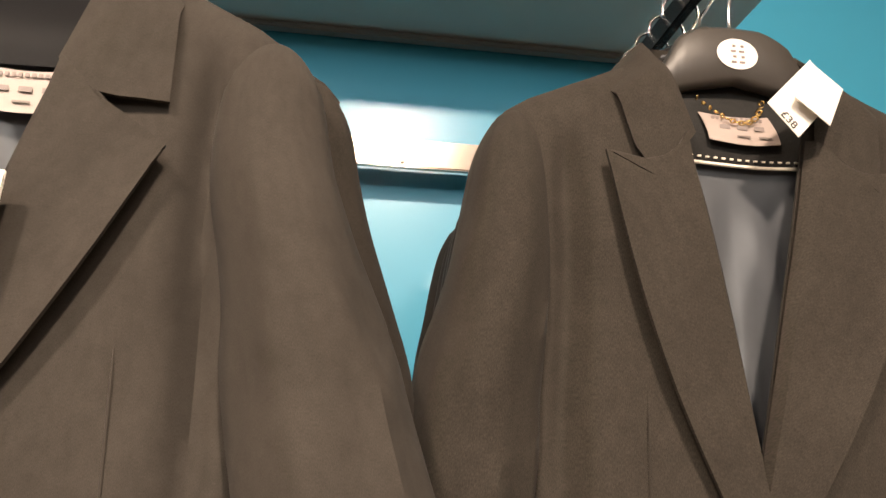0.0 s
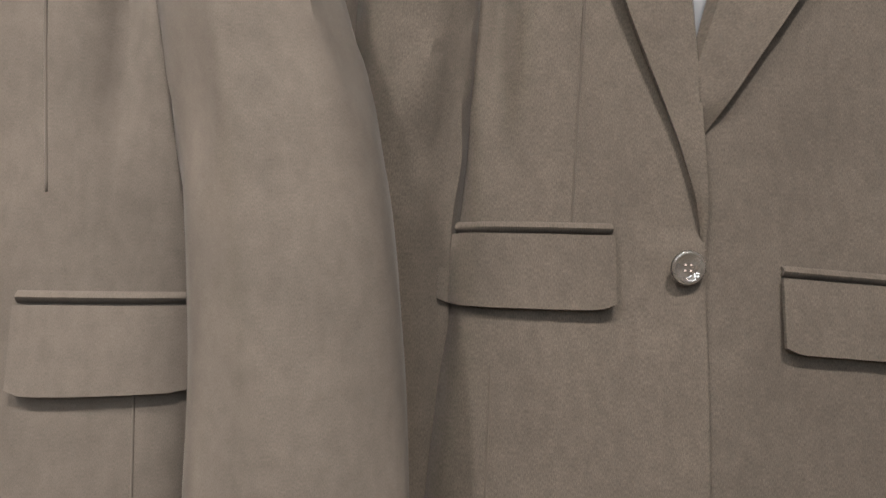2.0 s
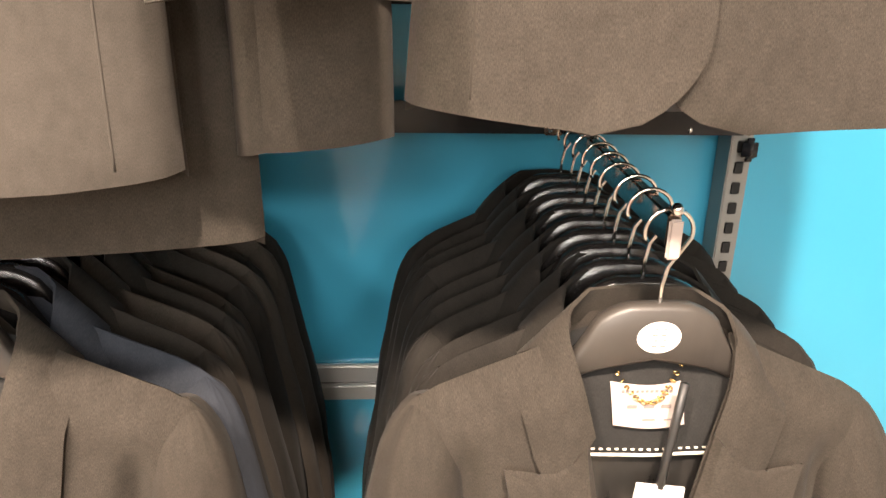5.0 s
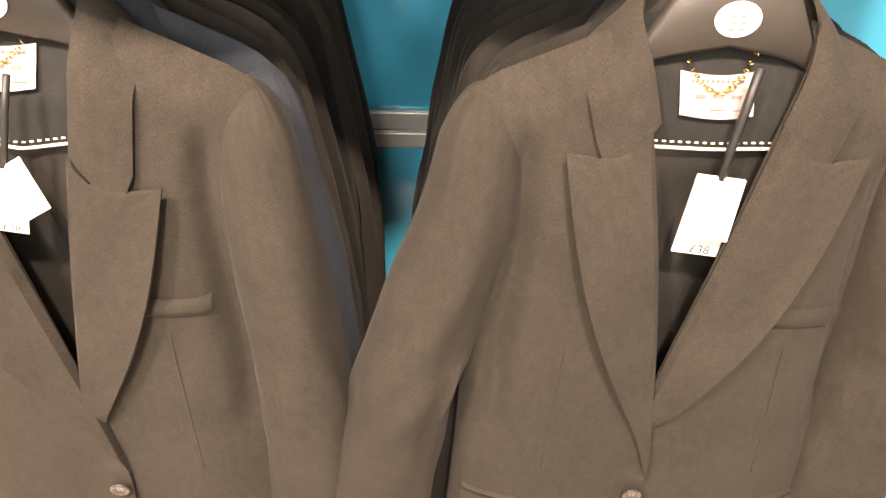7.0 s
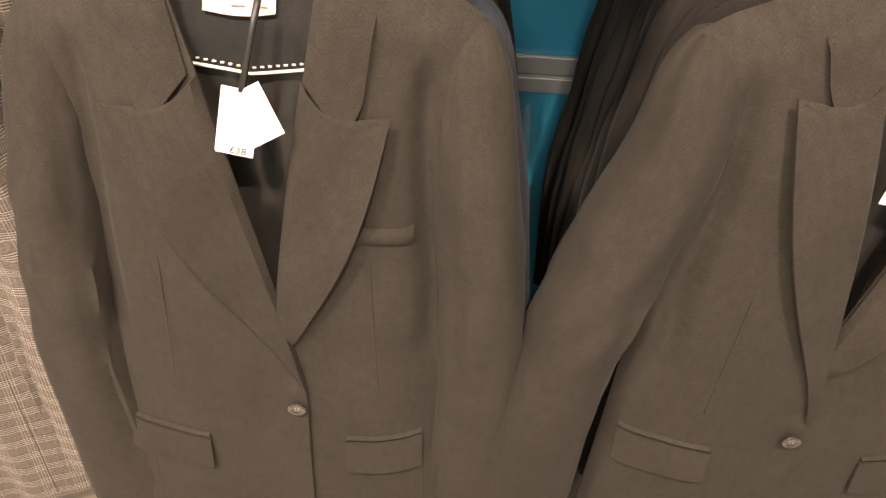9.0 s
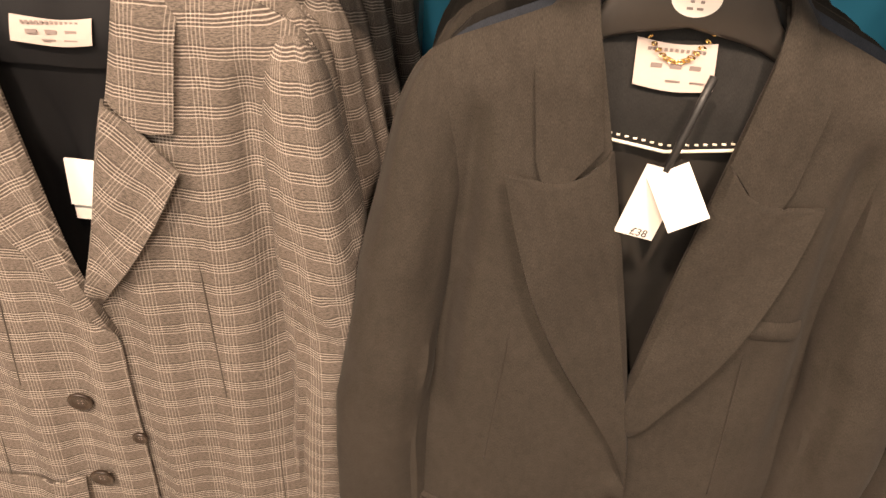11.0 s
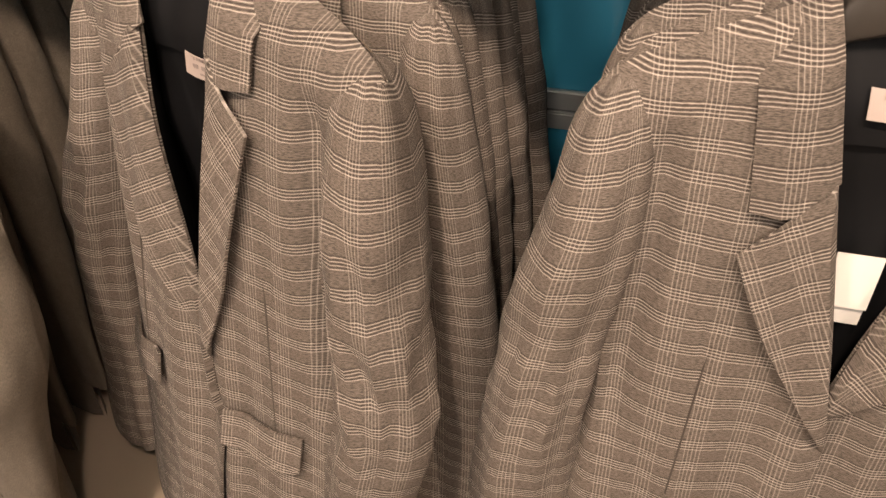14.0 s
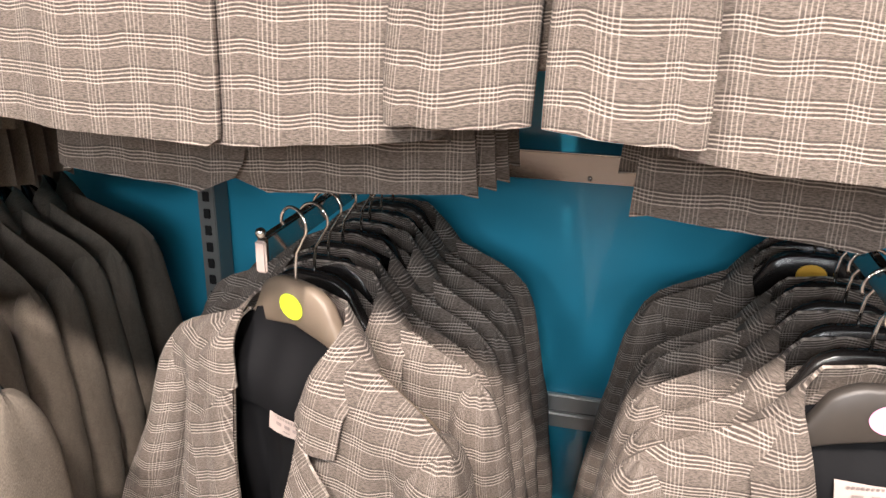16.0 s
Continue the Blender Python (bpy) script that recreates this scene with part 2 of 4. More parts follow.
def box(bm, x0, x1, y0, y1, z0, z1, bevel=0.0):
    made = bmesh.ops.create_cube(bm, size=1, matrix=Matrix.LocRotScale(((x0 + x1) / 2, (y0 + y1) / 2, (z0 + z1) / 2), None, (x1 - x0, y1 - y0, z1 - z0)))
    if bevel:
        es = list({e for v in made["verts"] for e in v.link_edges})
        bmesh.ops.bevel(bm, geom=es, offset=bevel, segments=2, affect="EDGES")


def solid(name, spans, mat, parent=None, bevel=0.0, label="", smooth=False):
    bm = bmesh.new()
    for s in spans:
        box(bm, *s, bevel)
    return part(name, bm, mat, parent, label, smooth)


def sheet(name, nu, nv, fn, mat, parent, thick=0.0, label="", wrap=False):
    """A cloth sheet: fn(u, v) gives a place and the cloth's own coordinates in metres."""
    verts, uvs = [], []
    for j in range(nv + 1):
        for i in range(nu + 1):
            p, q = fn(i / nu, j / nv)
            verts.append(p)
            uvs.append(q)
    w = nu + 1
    faces = [(j * w + i, j * w + i + 1, (j + 1) * w + i + 1, (j + 1) * w + i) for j in range(nv) for i in range(nu)]
    me = bpy.data.meshes.new(name)
    me.from_pydata(verts, [], faces)
    layer = me.uv_layers.new(name="cloth")
    idx = np.empty(len(me.loops), dtype=np.int32)
    me.loops.foreach_get("vertex_index", idx)
    layer.data.foreach_set("uv", np.asarray(uvs, dtype=np.float32)[idx].ravel())
    ob = mesh_part(name, me, mat, parent, label)
    if thick:
        s = ob.modifiers.new("cloth_thickness", "SOLIDIFY")
        s.thickness, s.offset = thick, 0.0
        crisp = ob.modifiers.new("crisp_cut_edges", "EDGE_SPLIT")
        crisp.split_angle = radians(48)
    return ob


def tube(name, points, radius, mat, parent=None, label="", segs=8, closed=False):
    """A round wire along points, as a mesh."""
    bm = bmesh.new()
    pts = [Vector(p) for p in points]
    n = len(pts)
    rings = []
    ref = Vector((0.31, 0.9, 0.27)).normalized()
    for i, p in enumerate(pts):
        a, b = (pts[i - 1], pts[(i + 1) % n]) if closed else (pts[max(i - 1, 0)], pts[min(i + 1, n - 1)])
        tan = (b - a).normalized()
        s = tan.cross(ref).normalized()
        q = s.cross(tan)
        r = radius(i / max(n - 1, 1)) if callable(radius) else radius
        rings.append([bm.verts.new(p + r * (math.cos(k * math.tau / segs) * s + math.sin(k * math.tau / segs) * q)) for k in range(segs)])
    for i in range(n if closed else n - 1):
        A, B2 = rings[i], rings[(i + 1) % n]
        for k in range(segs):
            bm.faces.new((A[k], A[(k + 1) % segs], B2[(k + 1) % segs], B2[k]))
    if not closed:
        bm.faces.new(rings[0][::-1])
        bm.faces.new(rings[-1])
    bmesh.ops.recalc_face_normals(bm, faces=bm.faces)
    return part(name, bm, mat, parent, label)


def smooth01(a, b, x):
    k = min(max((x - a) / (b - a), 0.0), 1.0)
    return k * k * (3 - 2 * k)


def spline(keys, x):
    """A smooth curve through (x, value) keys."""
    if x <= keys[0][0]:
        return keys[0][1]
    for i in range(len(keys) - 1):
        (a, p), (b, q) = keys[i], keys[i + 1]
        if x <= b:
            l, r = keys[max(i - 1, 0)], keys[min(i + 2, len(keys) - 1)]
            h = b - a
            m0, m1 = (q - l[1]) / (b - l[0]) * h, (r[1] - p) / (r[0] - a) * h
            k = (x - a) / h
            return p * (2 * k ** 3 - 3 * k * k + 1) + m0 * (k ** 3 - 2 * k * k + k) + q * (3 * k * k - 2 * k ** 3) + m1 * (k ** 3 - k * k)
    return keys[-1][1]


def linear(keys, x):
    if x <= keys[0][0]:
        return keys[0][1]
    for (a, p), (b, q) in zip(keys, keys[1:]):
        if x <= b:
            return p + (q - p) * (x - a) / (b - a)
    return keys[-1][1]


def thing(name, m, label, category, group="", kind=""):
    ob = new(name)
    ob.empty_display_size = 0.05
    ob.matrix_basis = m
    return tagged(ob, label, category, group, kind)


# ---- the setting ----
WALL_Y, RAIL_Y, POST_Y = 1.19, 1.129, 1.136
X_MIN, X_MAX = -4.6, 3.6
tagged(solid("floor", [(X_MIN, X_MAX, -9.4, 1.3, -0.1, 0.0)], FLOOR), "beige polished shop floor", "floor", kind="structure")
tagged(solid("wall_north", [(X_MIN, X_MAX, WALL_Y, 1.3, 0.0, 3.4)], TEAL), "teal painted shop wall panel", "wall", kind="structure")
tagged(solid("wall_south", [(X_MIN, X_MAX, -9.5, -9.4, 0.0, 3.4)], PAINT), "plain warm taupe shop wall", "wall", kind="structure")
tagged(solid("wall_east", [(X_MAX, X_MAX + 0.1, -9.5, 1.3, 0.0, 3.4)], PAINT), "plain warm taupe shop wall", "wall", kind="structure")
tagged(solid("wall_west", [(X_MIN - 0.1, X_MIN, -9.5, 1.3, 0.0, 3.4)], PAINT), "plain warm taupe shop wall", "wall", kind="structure")
tagged(solid("ceiling", [(X_MIN, X_MAX, -9.5, 1.3, 3.4, 3.5)], CEILING_WHITE), "plain off-white shop ceiling", "ceiling", kind="structure")

POSTS = (0.641, -0.612, -1.865)


def upright(x):
    up = thing("slotted_upright", pose(x, POST_Y, 0), "grey steel wall upright with square slots", "shelf upright", "uprights on the wall")
    solid("channel", [(-0.0175, 0.0175, 0.0, WALL_Y - POST_Y - 0.002, 0.02, 2.6)], GREY_METAL, up, 0.002)
    bm = bmesh.new()
    z = 0.1
    while z < 2.55:
        box(bm, -0.0075, 0.0075, -0.0015, 0.004, z, z + 0.020, 0.0015)
        z += 0.0333
    part("slot", bm, SLOT_BLACK, up, "row of dark square slots", False)
    return up


for px in POSTS:
    up = upright(px)
    solid("hook_cover", [(-0.004, 0.020, -0.020, -0.002, 0.955, 0.992)], RAIL_BLACK, up, 0.007, "black plastic hook cover", True)


def rail(x0, x1, z, mat, label):
    r = thing("wall_rail", pose((x0 + x1) / 2, RAIL_Y, z), label, "display rail", "rails between the uprights")
    h = (x1 - x0) / 2 - 0.004
    solid("bar", [(-h, h, -0.008, 0.006, 0.0, 0.047)], mat, r, 0.002)
    for k in (-0.78, -0.31, 0.12, 0.55, 0.86):
        bm = bmesh.new()
        bmesh.ops.create_uvsphere(bm, u_segments=10, v_segments=6, radius=0.0042, matrix=Matrix.LocRotScale((k * h, -0.0085, 0.008), None, (1, 0.6, 1)))
        part("bolt", bm, CHROME, r)
    for k in (-1, 1):
        solid("bracket", [(k * h - 0.012, k * h + 0.012, 0.006, 0.03, 0.008, 0.04)], GREY_METAL, r, 0.002)
    return r


BAYS = ((POSTS[0], POSTS[0] + 1.25), (POSTS[1], POSTS[0]), (POSTS[2], POSTS[1]), (POSTS[2] - 1.25, POSTS[2]))
for n, (a, b) in enumerate(BAYS[1:]):
    rail(a, b, 2.0, RAIL_STEEL, "polished steel rail on the teal wall")
    rail(a, b, 0.996, RAIL_STEEL if n else RAIL_BLACK, "polished steel rail on the teal wall" if n else "glossy black rail on the teal wall")
for a, b in BAYS[1:]:
    bp = thing("bumper_rail", pose((a + b) / 2, WALL_Y, 0.505), "brushed aluminium bumper strip along the wall", "bumper rail", "bumper strips")
    h = (b - a) / 2 - 0.002
    solid("strip", [(-h, h, -0.014, -0.001, 0.0, 0.030), (-h, h, -0.014, -0.001, 0.036, 0.069)], BUMPER, bp, 0.003)
    solid("backing", [(-h, h, -0.006, -0.0005, 0.028, 0.038)], GREY_METAL, bp)
for a, b in BAYS[1:3]:
    sf = thing("wall_shelf", pose((a + b) / 2, WALL_Y, 2.265), "grey shelf board fixed above the upper rail", "shelf", "shelves")
    h = (b - a) / 2 - 0.003
    solid("board", [(-h, h, -0.30, -0.003, 0.0, 0.025)], SHELF_GREY, sf, 0.002)
    solid("back_lip", [(-h, h, -0.028, -0.006, -0.012, -0.001)], GREY_METAL, sf, 0.003)


# ---- clothes ----
# A jacket's own place: x across, y towards the wall, z up, with the display arm's top at z = 0.
WIDTH = ((-1.0, 0.238), (-0.93, 0.236), (-0.80, 0.226), (-0.56, 0.202), (-0.36, 0.204), (-0.24, 0.219), (-0.20, 0.225), (-0.10, 0.225))
DEPTH = ((-0.93, 0.058), (-0.70, 0.054), (-0.45, 0.052), (-0.30, 0.046), (-0.20, 0.034), (-0.12, 0.026))
SLANT = ((-0.93, -0.036), (-0.55, -0.018), (-0.25, -0.004), (-0.12, 0.0))


def shoulder_z(x):
    a = abs(x)
    return linear(((0.0, -0.112), (0.076, -0.122), (0.13, -0.146), (0.19, -0.172), (0.212, -0.186), (0.226, -0.203)), a)


def rounded(k):
    k = min(max(k, 0.0), 1.0)
    return math.sqrt(max(1 - (1 - k) ** 2, 0.0))


class Cut:
    """How one jacket is cut and hangs."""

    def __init__(self, seed, wide=1.0, deep=1.0, back=1.0, hem=-0.90, button=-0.65, lapel=0.132, peak=True, fold=0.004, lean=1.0, round_hem=0.07,
                 gape=0.0, flare=0.0, fine=1.0, centre=-0.012, notch=-0.262, cuff=1.0, vee=1.4, crumple=0.35, drape=0.0, roll=0.011, waist=0.0):
        self.seed, self.wide, self.deep, self.back, self.hem, self.button = seed, wide, deep, back, hem, button
        self.lapel, self.peak, self.fold, self.lean, self.round_hem, self.gape = lapel, peak, fold, lean, round_hem, gape
        self.flare, self.fine, self.centre, self.notch, self.cuff = flare, fine, centre, notch, cuff
        self.vee, self.crumple, self.drape, self.roll, self.waist = vee, crumple, drape, roll, waist
        n = notch
        # the gorge seam's inner end, the notch, the collar's corner, the lapel's corner
        self.gorge, self.apex, self.corner, self.tip = ((0.054, n + 0.048), (0.094, n), (0.108, n + 0.032), (lapel + 0.003, n + 0.023)) if peak else (
            (0.048, n + 0.030), (0.080, n), (lapel - 0.004, n + 0.002), (lapel, n - 0.034))

    def w(self, z):
        return spline(WIDTH, z) * self.wide + self.waist * math.exp(-(((z + 0.55) / 0.2) ** 2))

    def crease(self, z, s):
        """The front edge of the side s (-1 or 1) at height z; the opening runs from the neck to the button."""
        over = 0.020 if s < 0 else -0.020
        top = -0.125
        if z > self.button:
            k = (top - z) / (top - self.button)
            k = min(max(k, 0.0), 1.0)
            return s * 0.076 * (1 - k) ** self.vee + (self.centre + over) * k
        x = self.centre + over + s * self.gape * smooth01(self.button, self.hem, z)
        low = self.hem + self.round_hem
        if z < low and self.round_hem:
            q = min((low - z) / self.round_hem, 1.0)
            x += s * (1 - math.sqrt(max(1 - q * q, 0.0))) * self.round_hem * 1.1
        return x

    def ripple(self, x, z):
        a = smooth01(-0.16, -0.5, z)
        n = noise.noise((x * 9 + self.seed * 7.3, z * 1.6, self.seed * 3.1))
        m = noise.noise((x * 25 + self.seed + 1.5 * z, z * 2.4, self.seed * 1.7 + 9))
        d = math.sin(x * 72 + 2.2 * noise.noise((z * 3, self.seed, x * 4)) + self.seed) * smooth01(-0.17, -0.42, z) * (0.7 + noise.noise((x * 6, z * 2, self.seed)))
        return self.drape * d + self.fold * (n * (0.5 + 1.6 * a) + self.crumple * m)

    def inside(self, x, z):
        return self.rear(x, z) - 0.012 - 0.034 * smooth01(-0.135, -0.215, z) * self.deep * (1 - smooth01(0.075, 0.13, abs(x)))

    def front(self, x, z):
        w = self.w(z)
        k = min(abs(x) / w, 1.0)
        y = self.lean * spline(SLANT, z) - self.deep * spline(DEPTH, z) * (1 - k ** 2.9) ** 0.5
        drop = shoulder_z(x / self.wide) - z
        y = 0.006 + (y - 0.006) * rounded(drop / 0.05)
        # the cloth dips along the armhole beside the sleeve
        arm = math.exp(-(((abs(x) / self.wide - 0.166 - 0.012 * smooth01(-0.3, -0.5, z)) / 0.013) ** 2)) * smooth01(-0.20, -0.26, z) * smooth01(-0.62, -0.48, z)
        return y + self.ripple(x, z) * (1 - 0.6 * k) + 0.017 * self.deep * arm

    def rear(self, x, z):
        w = self.w(z)
        k = min(abs(x) / w, 1.0)
        y = self.lean * spline(SLANT, z) * 0.8 + self.back * (0.024 + 0.022 * smooth01(-0.1, -0.5, z)) * (1 - k ** 3.4) ** 0.5 + 0.6 * self.ripple(x + 5, z)
        if abs(x) < 0.07:
            return y
        drop = shoulder_z(x / self.wide) - z
        return 0.008 + (y - 0.008) * (rounded(drop / 0.04) * smooth01(0.07, 0.10, abs(x)) + 1 - smooth01(0.07, 0.10, abs(x)))


def cloth_uv(x, z, turn=0.0):
    c, s = math.cos(turn), math.sin(turn)
    return (x * c - z * s + 3.0, x * s + z * c + 3.0)


def jacket_front(j, c, s, mat, name):
    nu, nv = int(34 * c.fine), int(96 * c.fine)

    def fn(u, v):
        # u from the front edge to the side, v from the shoulder to the hem
        side_top = 0.225 * c.wide
        xt = 0.076 + (side_top - 0.076) * u
        zt = shoulder_z(xt / c.wide if c.wide else xt)
        z = zt + (c.hem + 0.012 * u - zt) * v
        xe, xs = c.crease(z, s), s * c.w(z)
        if v < 1e-6:
            xe, xs = s * 0.076, s * side_top
        x = xe + (xs - xe) * u
        y = c.front(x, z)
        seam = abs(abs(x) - (0.108 + 0.02 * smooth01(-0.6, -0.25, z)))
        if -0.66 < z < -0.40 and seam < 0.006:
            y += 0.0016 * (1 - seam / 0.006)
        edge = abs(x - xe)
        if s < 0 and z < c.button + 0.02:
            y -= 0.006 * (1 - smooth01(0.0, 0.06, edge))
        if s > 0:
            y += 0.004 * (1 - smooth01(0.0, 0.05, edge))
        pull = math.hypot(x - c.centre, (z - c.button) * 0.8)
        y += 0.006 * math.exp(-((pull / 0.045) ** 2))
        return (x, y, z), cloth_uv(x, z)
    return sheet(name, nu, nv, fn, mat, j, 0.003 if c.fine > 0.6 else 0.0)


def jacket_back(j, c, mat, lining):
    nu, nv = int(44 * c.fine), int(60 * c.fine)

    def place(u, v, inset):
        xt = (2 * u - 1) * 0.225 * c.wide
        zt = shoulder_z(xt / c.wide) + (0.012 if abs(xt) < 0.06 else 0.0)
        z = zt + (c.hem + 0.004 - zt) * v
        x = (2 * u - 1) * (c.w(z) if v > 1e-6 else 0.225 * c.wide)
        x *= 1 - inset * 0.14
        return x, z
    def outer(u, v):
        x, z = place(u, v, 0)
        return (x, c.rear(x, z), z), cloth_uv(x, z)
    sheet("back_panel", nu, nv, outer, mat, j)
    if lining:
        def inner(u, v):
            x, z = place(u, v, 1)
            crumple = 0.013 * noise.noise((x * 38 + c.seed + 2 * z, z * 8, 4.0)) * smooth01(-0.22, -0.32, z)
            return (x, c.inside(x, z) + 0.005 + crumple, z), cloth_uv(x, z)
        sheet("lining", nu, nv, inner, lining, j, label="satin lining seen in the open front")


def jacket_sleeve(j, c, s, mat, name, swing=0.0, forward=0.0, crook=0.0):
    nu, nv = int(30 * c.fine) // 2 * 2, int(70 * c.fine)
    path_x = ((-0.86, 0.232 + swing), (-0.60, 0.241 + swing * 0.6), (-0.42, 0.228 + swing * 0.25), (-0.30, 0.214), (-0.18, 0.206))
    path_y = ((-0.84, -0.056 + forward), (-0.58, -0.032 + forward * 0.6), (-0.40, -0.010 + forward * 0.2), (-0.19, 0.010))
    top, end = -0.187, -0.82 + c.flare

    def fn(u, v):
        z = top + (end - top) * v ** 1.15
        a = u * math.tau + math.pi / 2
        grow = math.sqrt(max(1 - (1 - min((top - z) / 0.050, 1.0)) ** 2, 0.0))
        rx = c.cuff * spline(((-0.82, 0.056), (-0.60, 0.053), (-0.40, 0.047), (-0.28, 0.038), (-0.19, 0.027)), z) * (0.10 + 0.90 * grow)
        ry = c.cuff * spline(((-0.80, 0.022), (-0.62, 0.042), (-0.40, 0.056), (-0.28, 0.050), (-0.20, 0.034)), z) * (0.10 + 0.90 * grow)
        ry *= 0.45 + 0.55 * c.deep
        cx = (spline(path_x, z) + crook * math.exp(-(((z + 0.52) / 0.09) ** 2))) * (0.15 + 0.85 * c.wide)
        cy = spline(path_y, z) * c.lean
        n = noise.noise((math.cos(a) * 1.3 + c.seed * 2.3, math.sin(a) * 1.3 + s * 4, z * 5))
        m = noise.noise((math.cos(a) * 2.6 + c.seed, math.sin(a) * 2.6 + s * 9, z * 15))
        k = 1 + (0.45 + 0.8 * c.crumple) * c.fold / 0.05 * n + 0.9 * c.fold / 0.05 * m * math.exp(-(((z + 0.50) / 0.14) ** 2))
        ca, sa = math.cos(a), math.sin(a)
        x, y = cx + rx * k * math.copysign(abs(ca) ** 0.86, ca), cy + ry * k * sa
        # a long soft pleat down the inner half of the sleeve's front
        pleat = math.exp(-(((a - 1.32 * math.pi) / 0.16) ** 2)) * smooth01(-0.20, -0.30, z)
        y += 0.010 * pleat * (0.6 + 0.8 * n)
        z2 = z - 0.010 * grow * math.cos(a) * (1 - v) + 2.6 * swing * v * rx * math.cos(a)
        bend = noise.noise((z * 17 + 3 * math.cos(a + 0.6) + c.seed, c.seed, s * 3.0)) * math.exp(-(((z + 0.46) / 0.16) ** 2))
        y -= 0.9 * c.fold * bend * max(-math.sin(a), 0.0)
        x += 0.5 * c.fold * bend
        return (s * x, y, z2), (3.0 + s * (a - math.pi) * 0.052 + 0.19, z + 3.0)
    return sheet(name, nu, nv, fn, mat, j, 0.003 if c.fine > 0.6 else 0.0)


def jacket_lapel(j, c, s, mat, name):
    n, L = c.notch, c.tip[0]
    zt = c.tip[1]
    pts = [c.apex, c.tip]
    for i in range(1, 13):
        k = i / 12
        pts.append((L * (1 - k) + (0.012 if c.peak else 0.004) * math.sin(math.pi * min(k * 1.15, 1.0)), zt + (c.button + 0.012 - zt) * k))
    nu, nv = 14, 72
    lens = [0.0]
    for p, q in zip(pts, pts[1:]):
        lens.append(lens[-1] + math.hypot(q[0] - p[0], q[1] - p[1]))
    kx = [(d / lens[-1], p[0]) for d, p in zip(lens, pts)]
    kz = [(d / lens[-1], p[1]) for d, p in zip(lens, pts)]
    v_tip = kx[1][0]
    k_tip = max(round(v_tip * nv), 4) / nv

    def fn(u, v):
        # v along the edge from the gorge to the button, u from the fold to the outer edge
        # one row of the cloth's grid runs out to the tip
        v = v / k_tip * v_tip if v < k_tip else v_tip + (v - k_tip) / (1 - k_tip) * (1 - v_tip)
        xo, zo = s * linear(kx, v), linear(kz, v)
        if v > v_tip + 0.03:
            xo = s * (0.5 * linear(kx, v) + 0.25 * linear(kx, max(v - 0.05, v_tip)) + 0.25 * linear(kx, min(v + 0.05, 1.0)))
        zi = c.gorge[1] + (c.button + 0.010 - c.gorge[1]) * v
        xi = c.crease(zi, s)
        k = max((v - v_tip) / (1 - v_tip), 0.0)
        xo += (xi - xo) * k ** 3 + c.centre * k * (1 - k ** 3)
        x, z = xi + (xo - xi) * u, zi + (zo - zi) * u
        if s > 0:
            x = max(x, c.crease(z, -1) - 0.002)
        roll = math.sin(min(u * 1.1, 1.0) * math.pi) * 0.004 * (1 - v) + 0.006 + 0.006 * (1 - u) * (1 - 0.8 * v)
        lift = 0.007 * smooth01(0.6, 1.0, u) * smooth01(0.6, 0.0, v) + c.roll * u * u * math.sin(math.pi * min(v * 1.12, 1.0)) ** 1.3
        y = c.front(x, max(z, c.button)) - roll - lift + (0.014 * smooth01(0.74, 0.86, v) if s > 0 else 0.006 * smooth01(0.9, 1.0, v))
        if u < 1e-6:
            y += 0.008
        return (x, y, z), cloth_uv(x, z, 0.72 if s > 0 else -0.42)
    return sheet(name, nu, nv, fn, mat, j, 0.003)


def jacket_collar(j, c, mat):
    """A turned-down collar round the neck: the stand hidden, the leaf falling on the shoulders, two ends at the notches."""
    n, tall = 46 if c.fine > 0.6 else 20, 7

    def fn(u, v):
        t = (u - 0.5) * 2
        s = -1 if t < 0 else 1
        a = abs(t)
        # fold line: behind the neck, over the shoulder, down the front to the gorge
        fx = s * linear(((0.0, 0.0), (0.22, 0.050), (0.42, 0.073), (0.55, 0.076), (1.0, c.gorge[0])), a)
        fz = linear(((0.0, -0.088), (0.22, -0.090), (0.42, -0.100), (0.55, -0.118), (1.0, c.gorge[1])), a)
        fy = linear(((0.0, 0.044), (0.22, 0.038), (0.42, 0.014), (0.55, -0.012), (0.8, -0.035)), a)
        ox = s * linear(((0.0, 0.0), (0.25, 0.080), (0.45, 0.118), (0.62, 0.120), (1.0, c.corner[0])), a)
        oz = linear(((0.0, -0.140), (0.25, -0.143), (0.45, -0.150), (0.62, -0.172), (1.0, c.corner[1])), a)
        oy = linear(((0.0, 0.054), (0.25, 0.050), (0.45, 0.022), (0.55, -0.008)), a)
        x, z = fx + (ox - fx) * v, fz + (oz - fz) * v
        # the end runs along the gorge seam to the notch, then out to the corner
        ex, ez = (linear(((0.0, c.gorge[0]), (0.62, c.apex[0]), (1.0, c.corner[0])), v), linear(((0.0, c.gorge[1]), (0.62, c.apex[1]), (1.0, c.corner[1])), v))
        e = smooth01(0.78, 1.0, a)
        x, z = x + (s * ex - x) * e, z + (ez - z) * e
        arch = 0.004 * math.sin(math.pi * v)
        y = fy + (oy - fy) * v
        if a > 0.5:
            yf = c.front(x, min(z, shoulder_z(x) - 0.004)) - 0.0075 - arch
            y = y + (yf - y) * smooth01(0.5, 0.72, a)
            if v < 1e-6:
                y += 0.004
        z += arch * 0.8 * (1 - smooth01(0.4, 0.7, a))
        return (x, y, z), cloth_uv(x, z, s * 0.10)
    sheet("collar", n, tall, fn, mat, j, 0.0035)


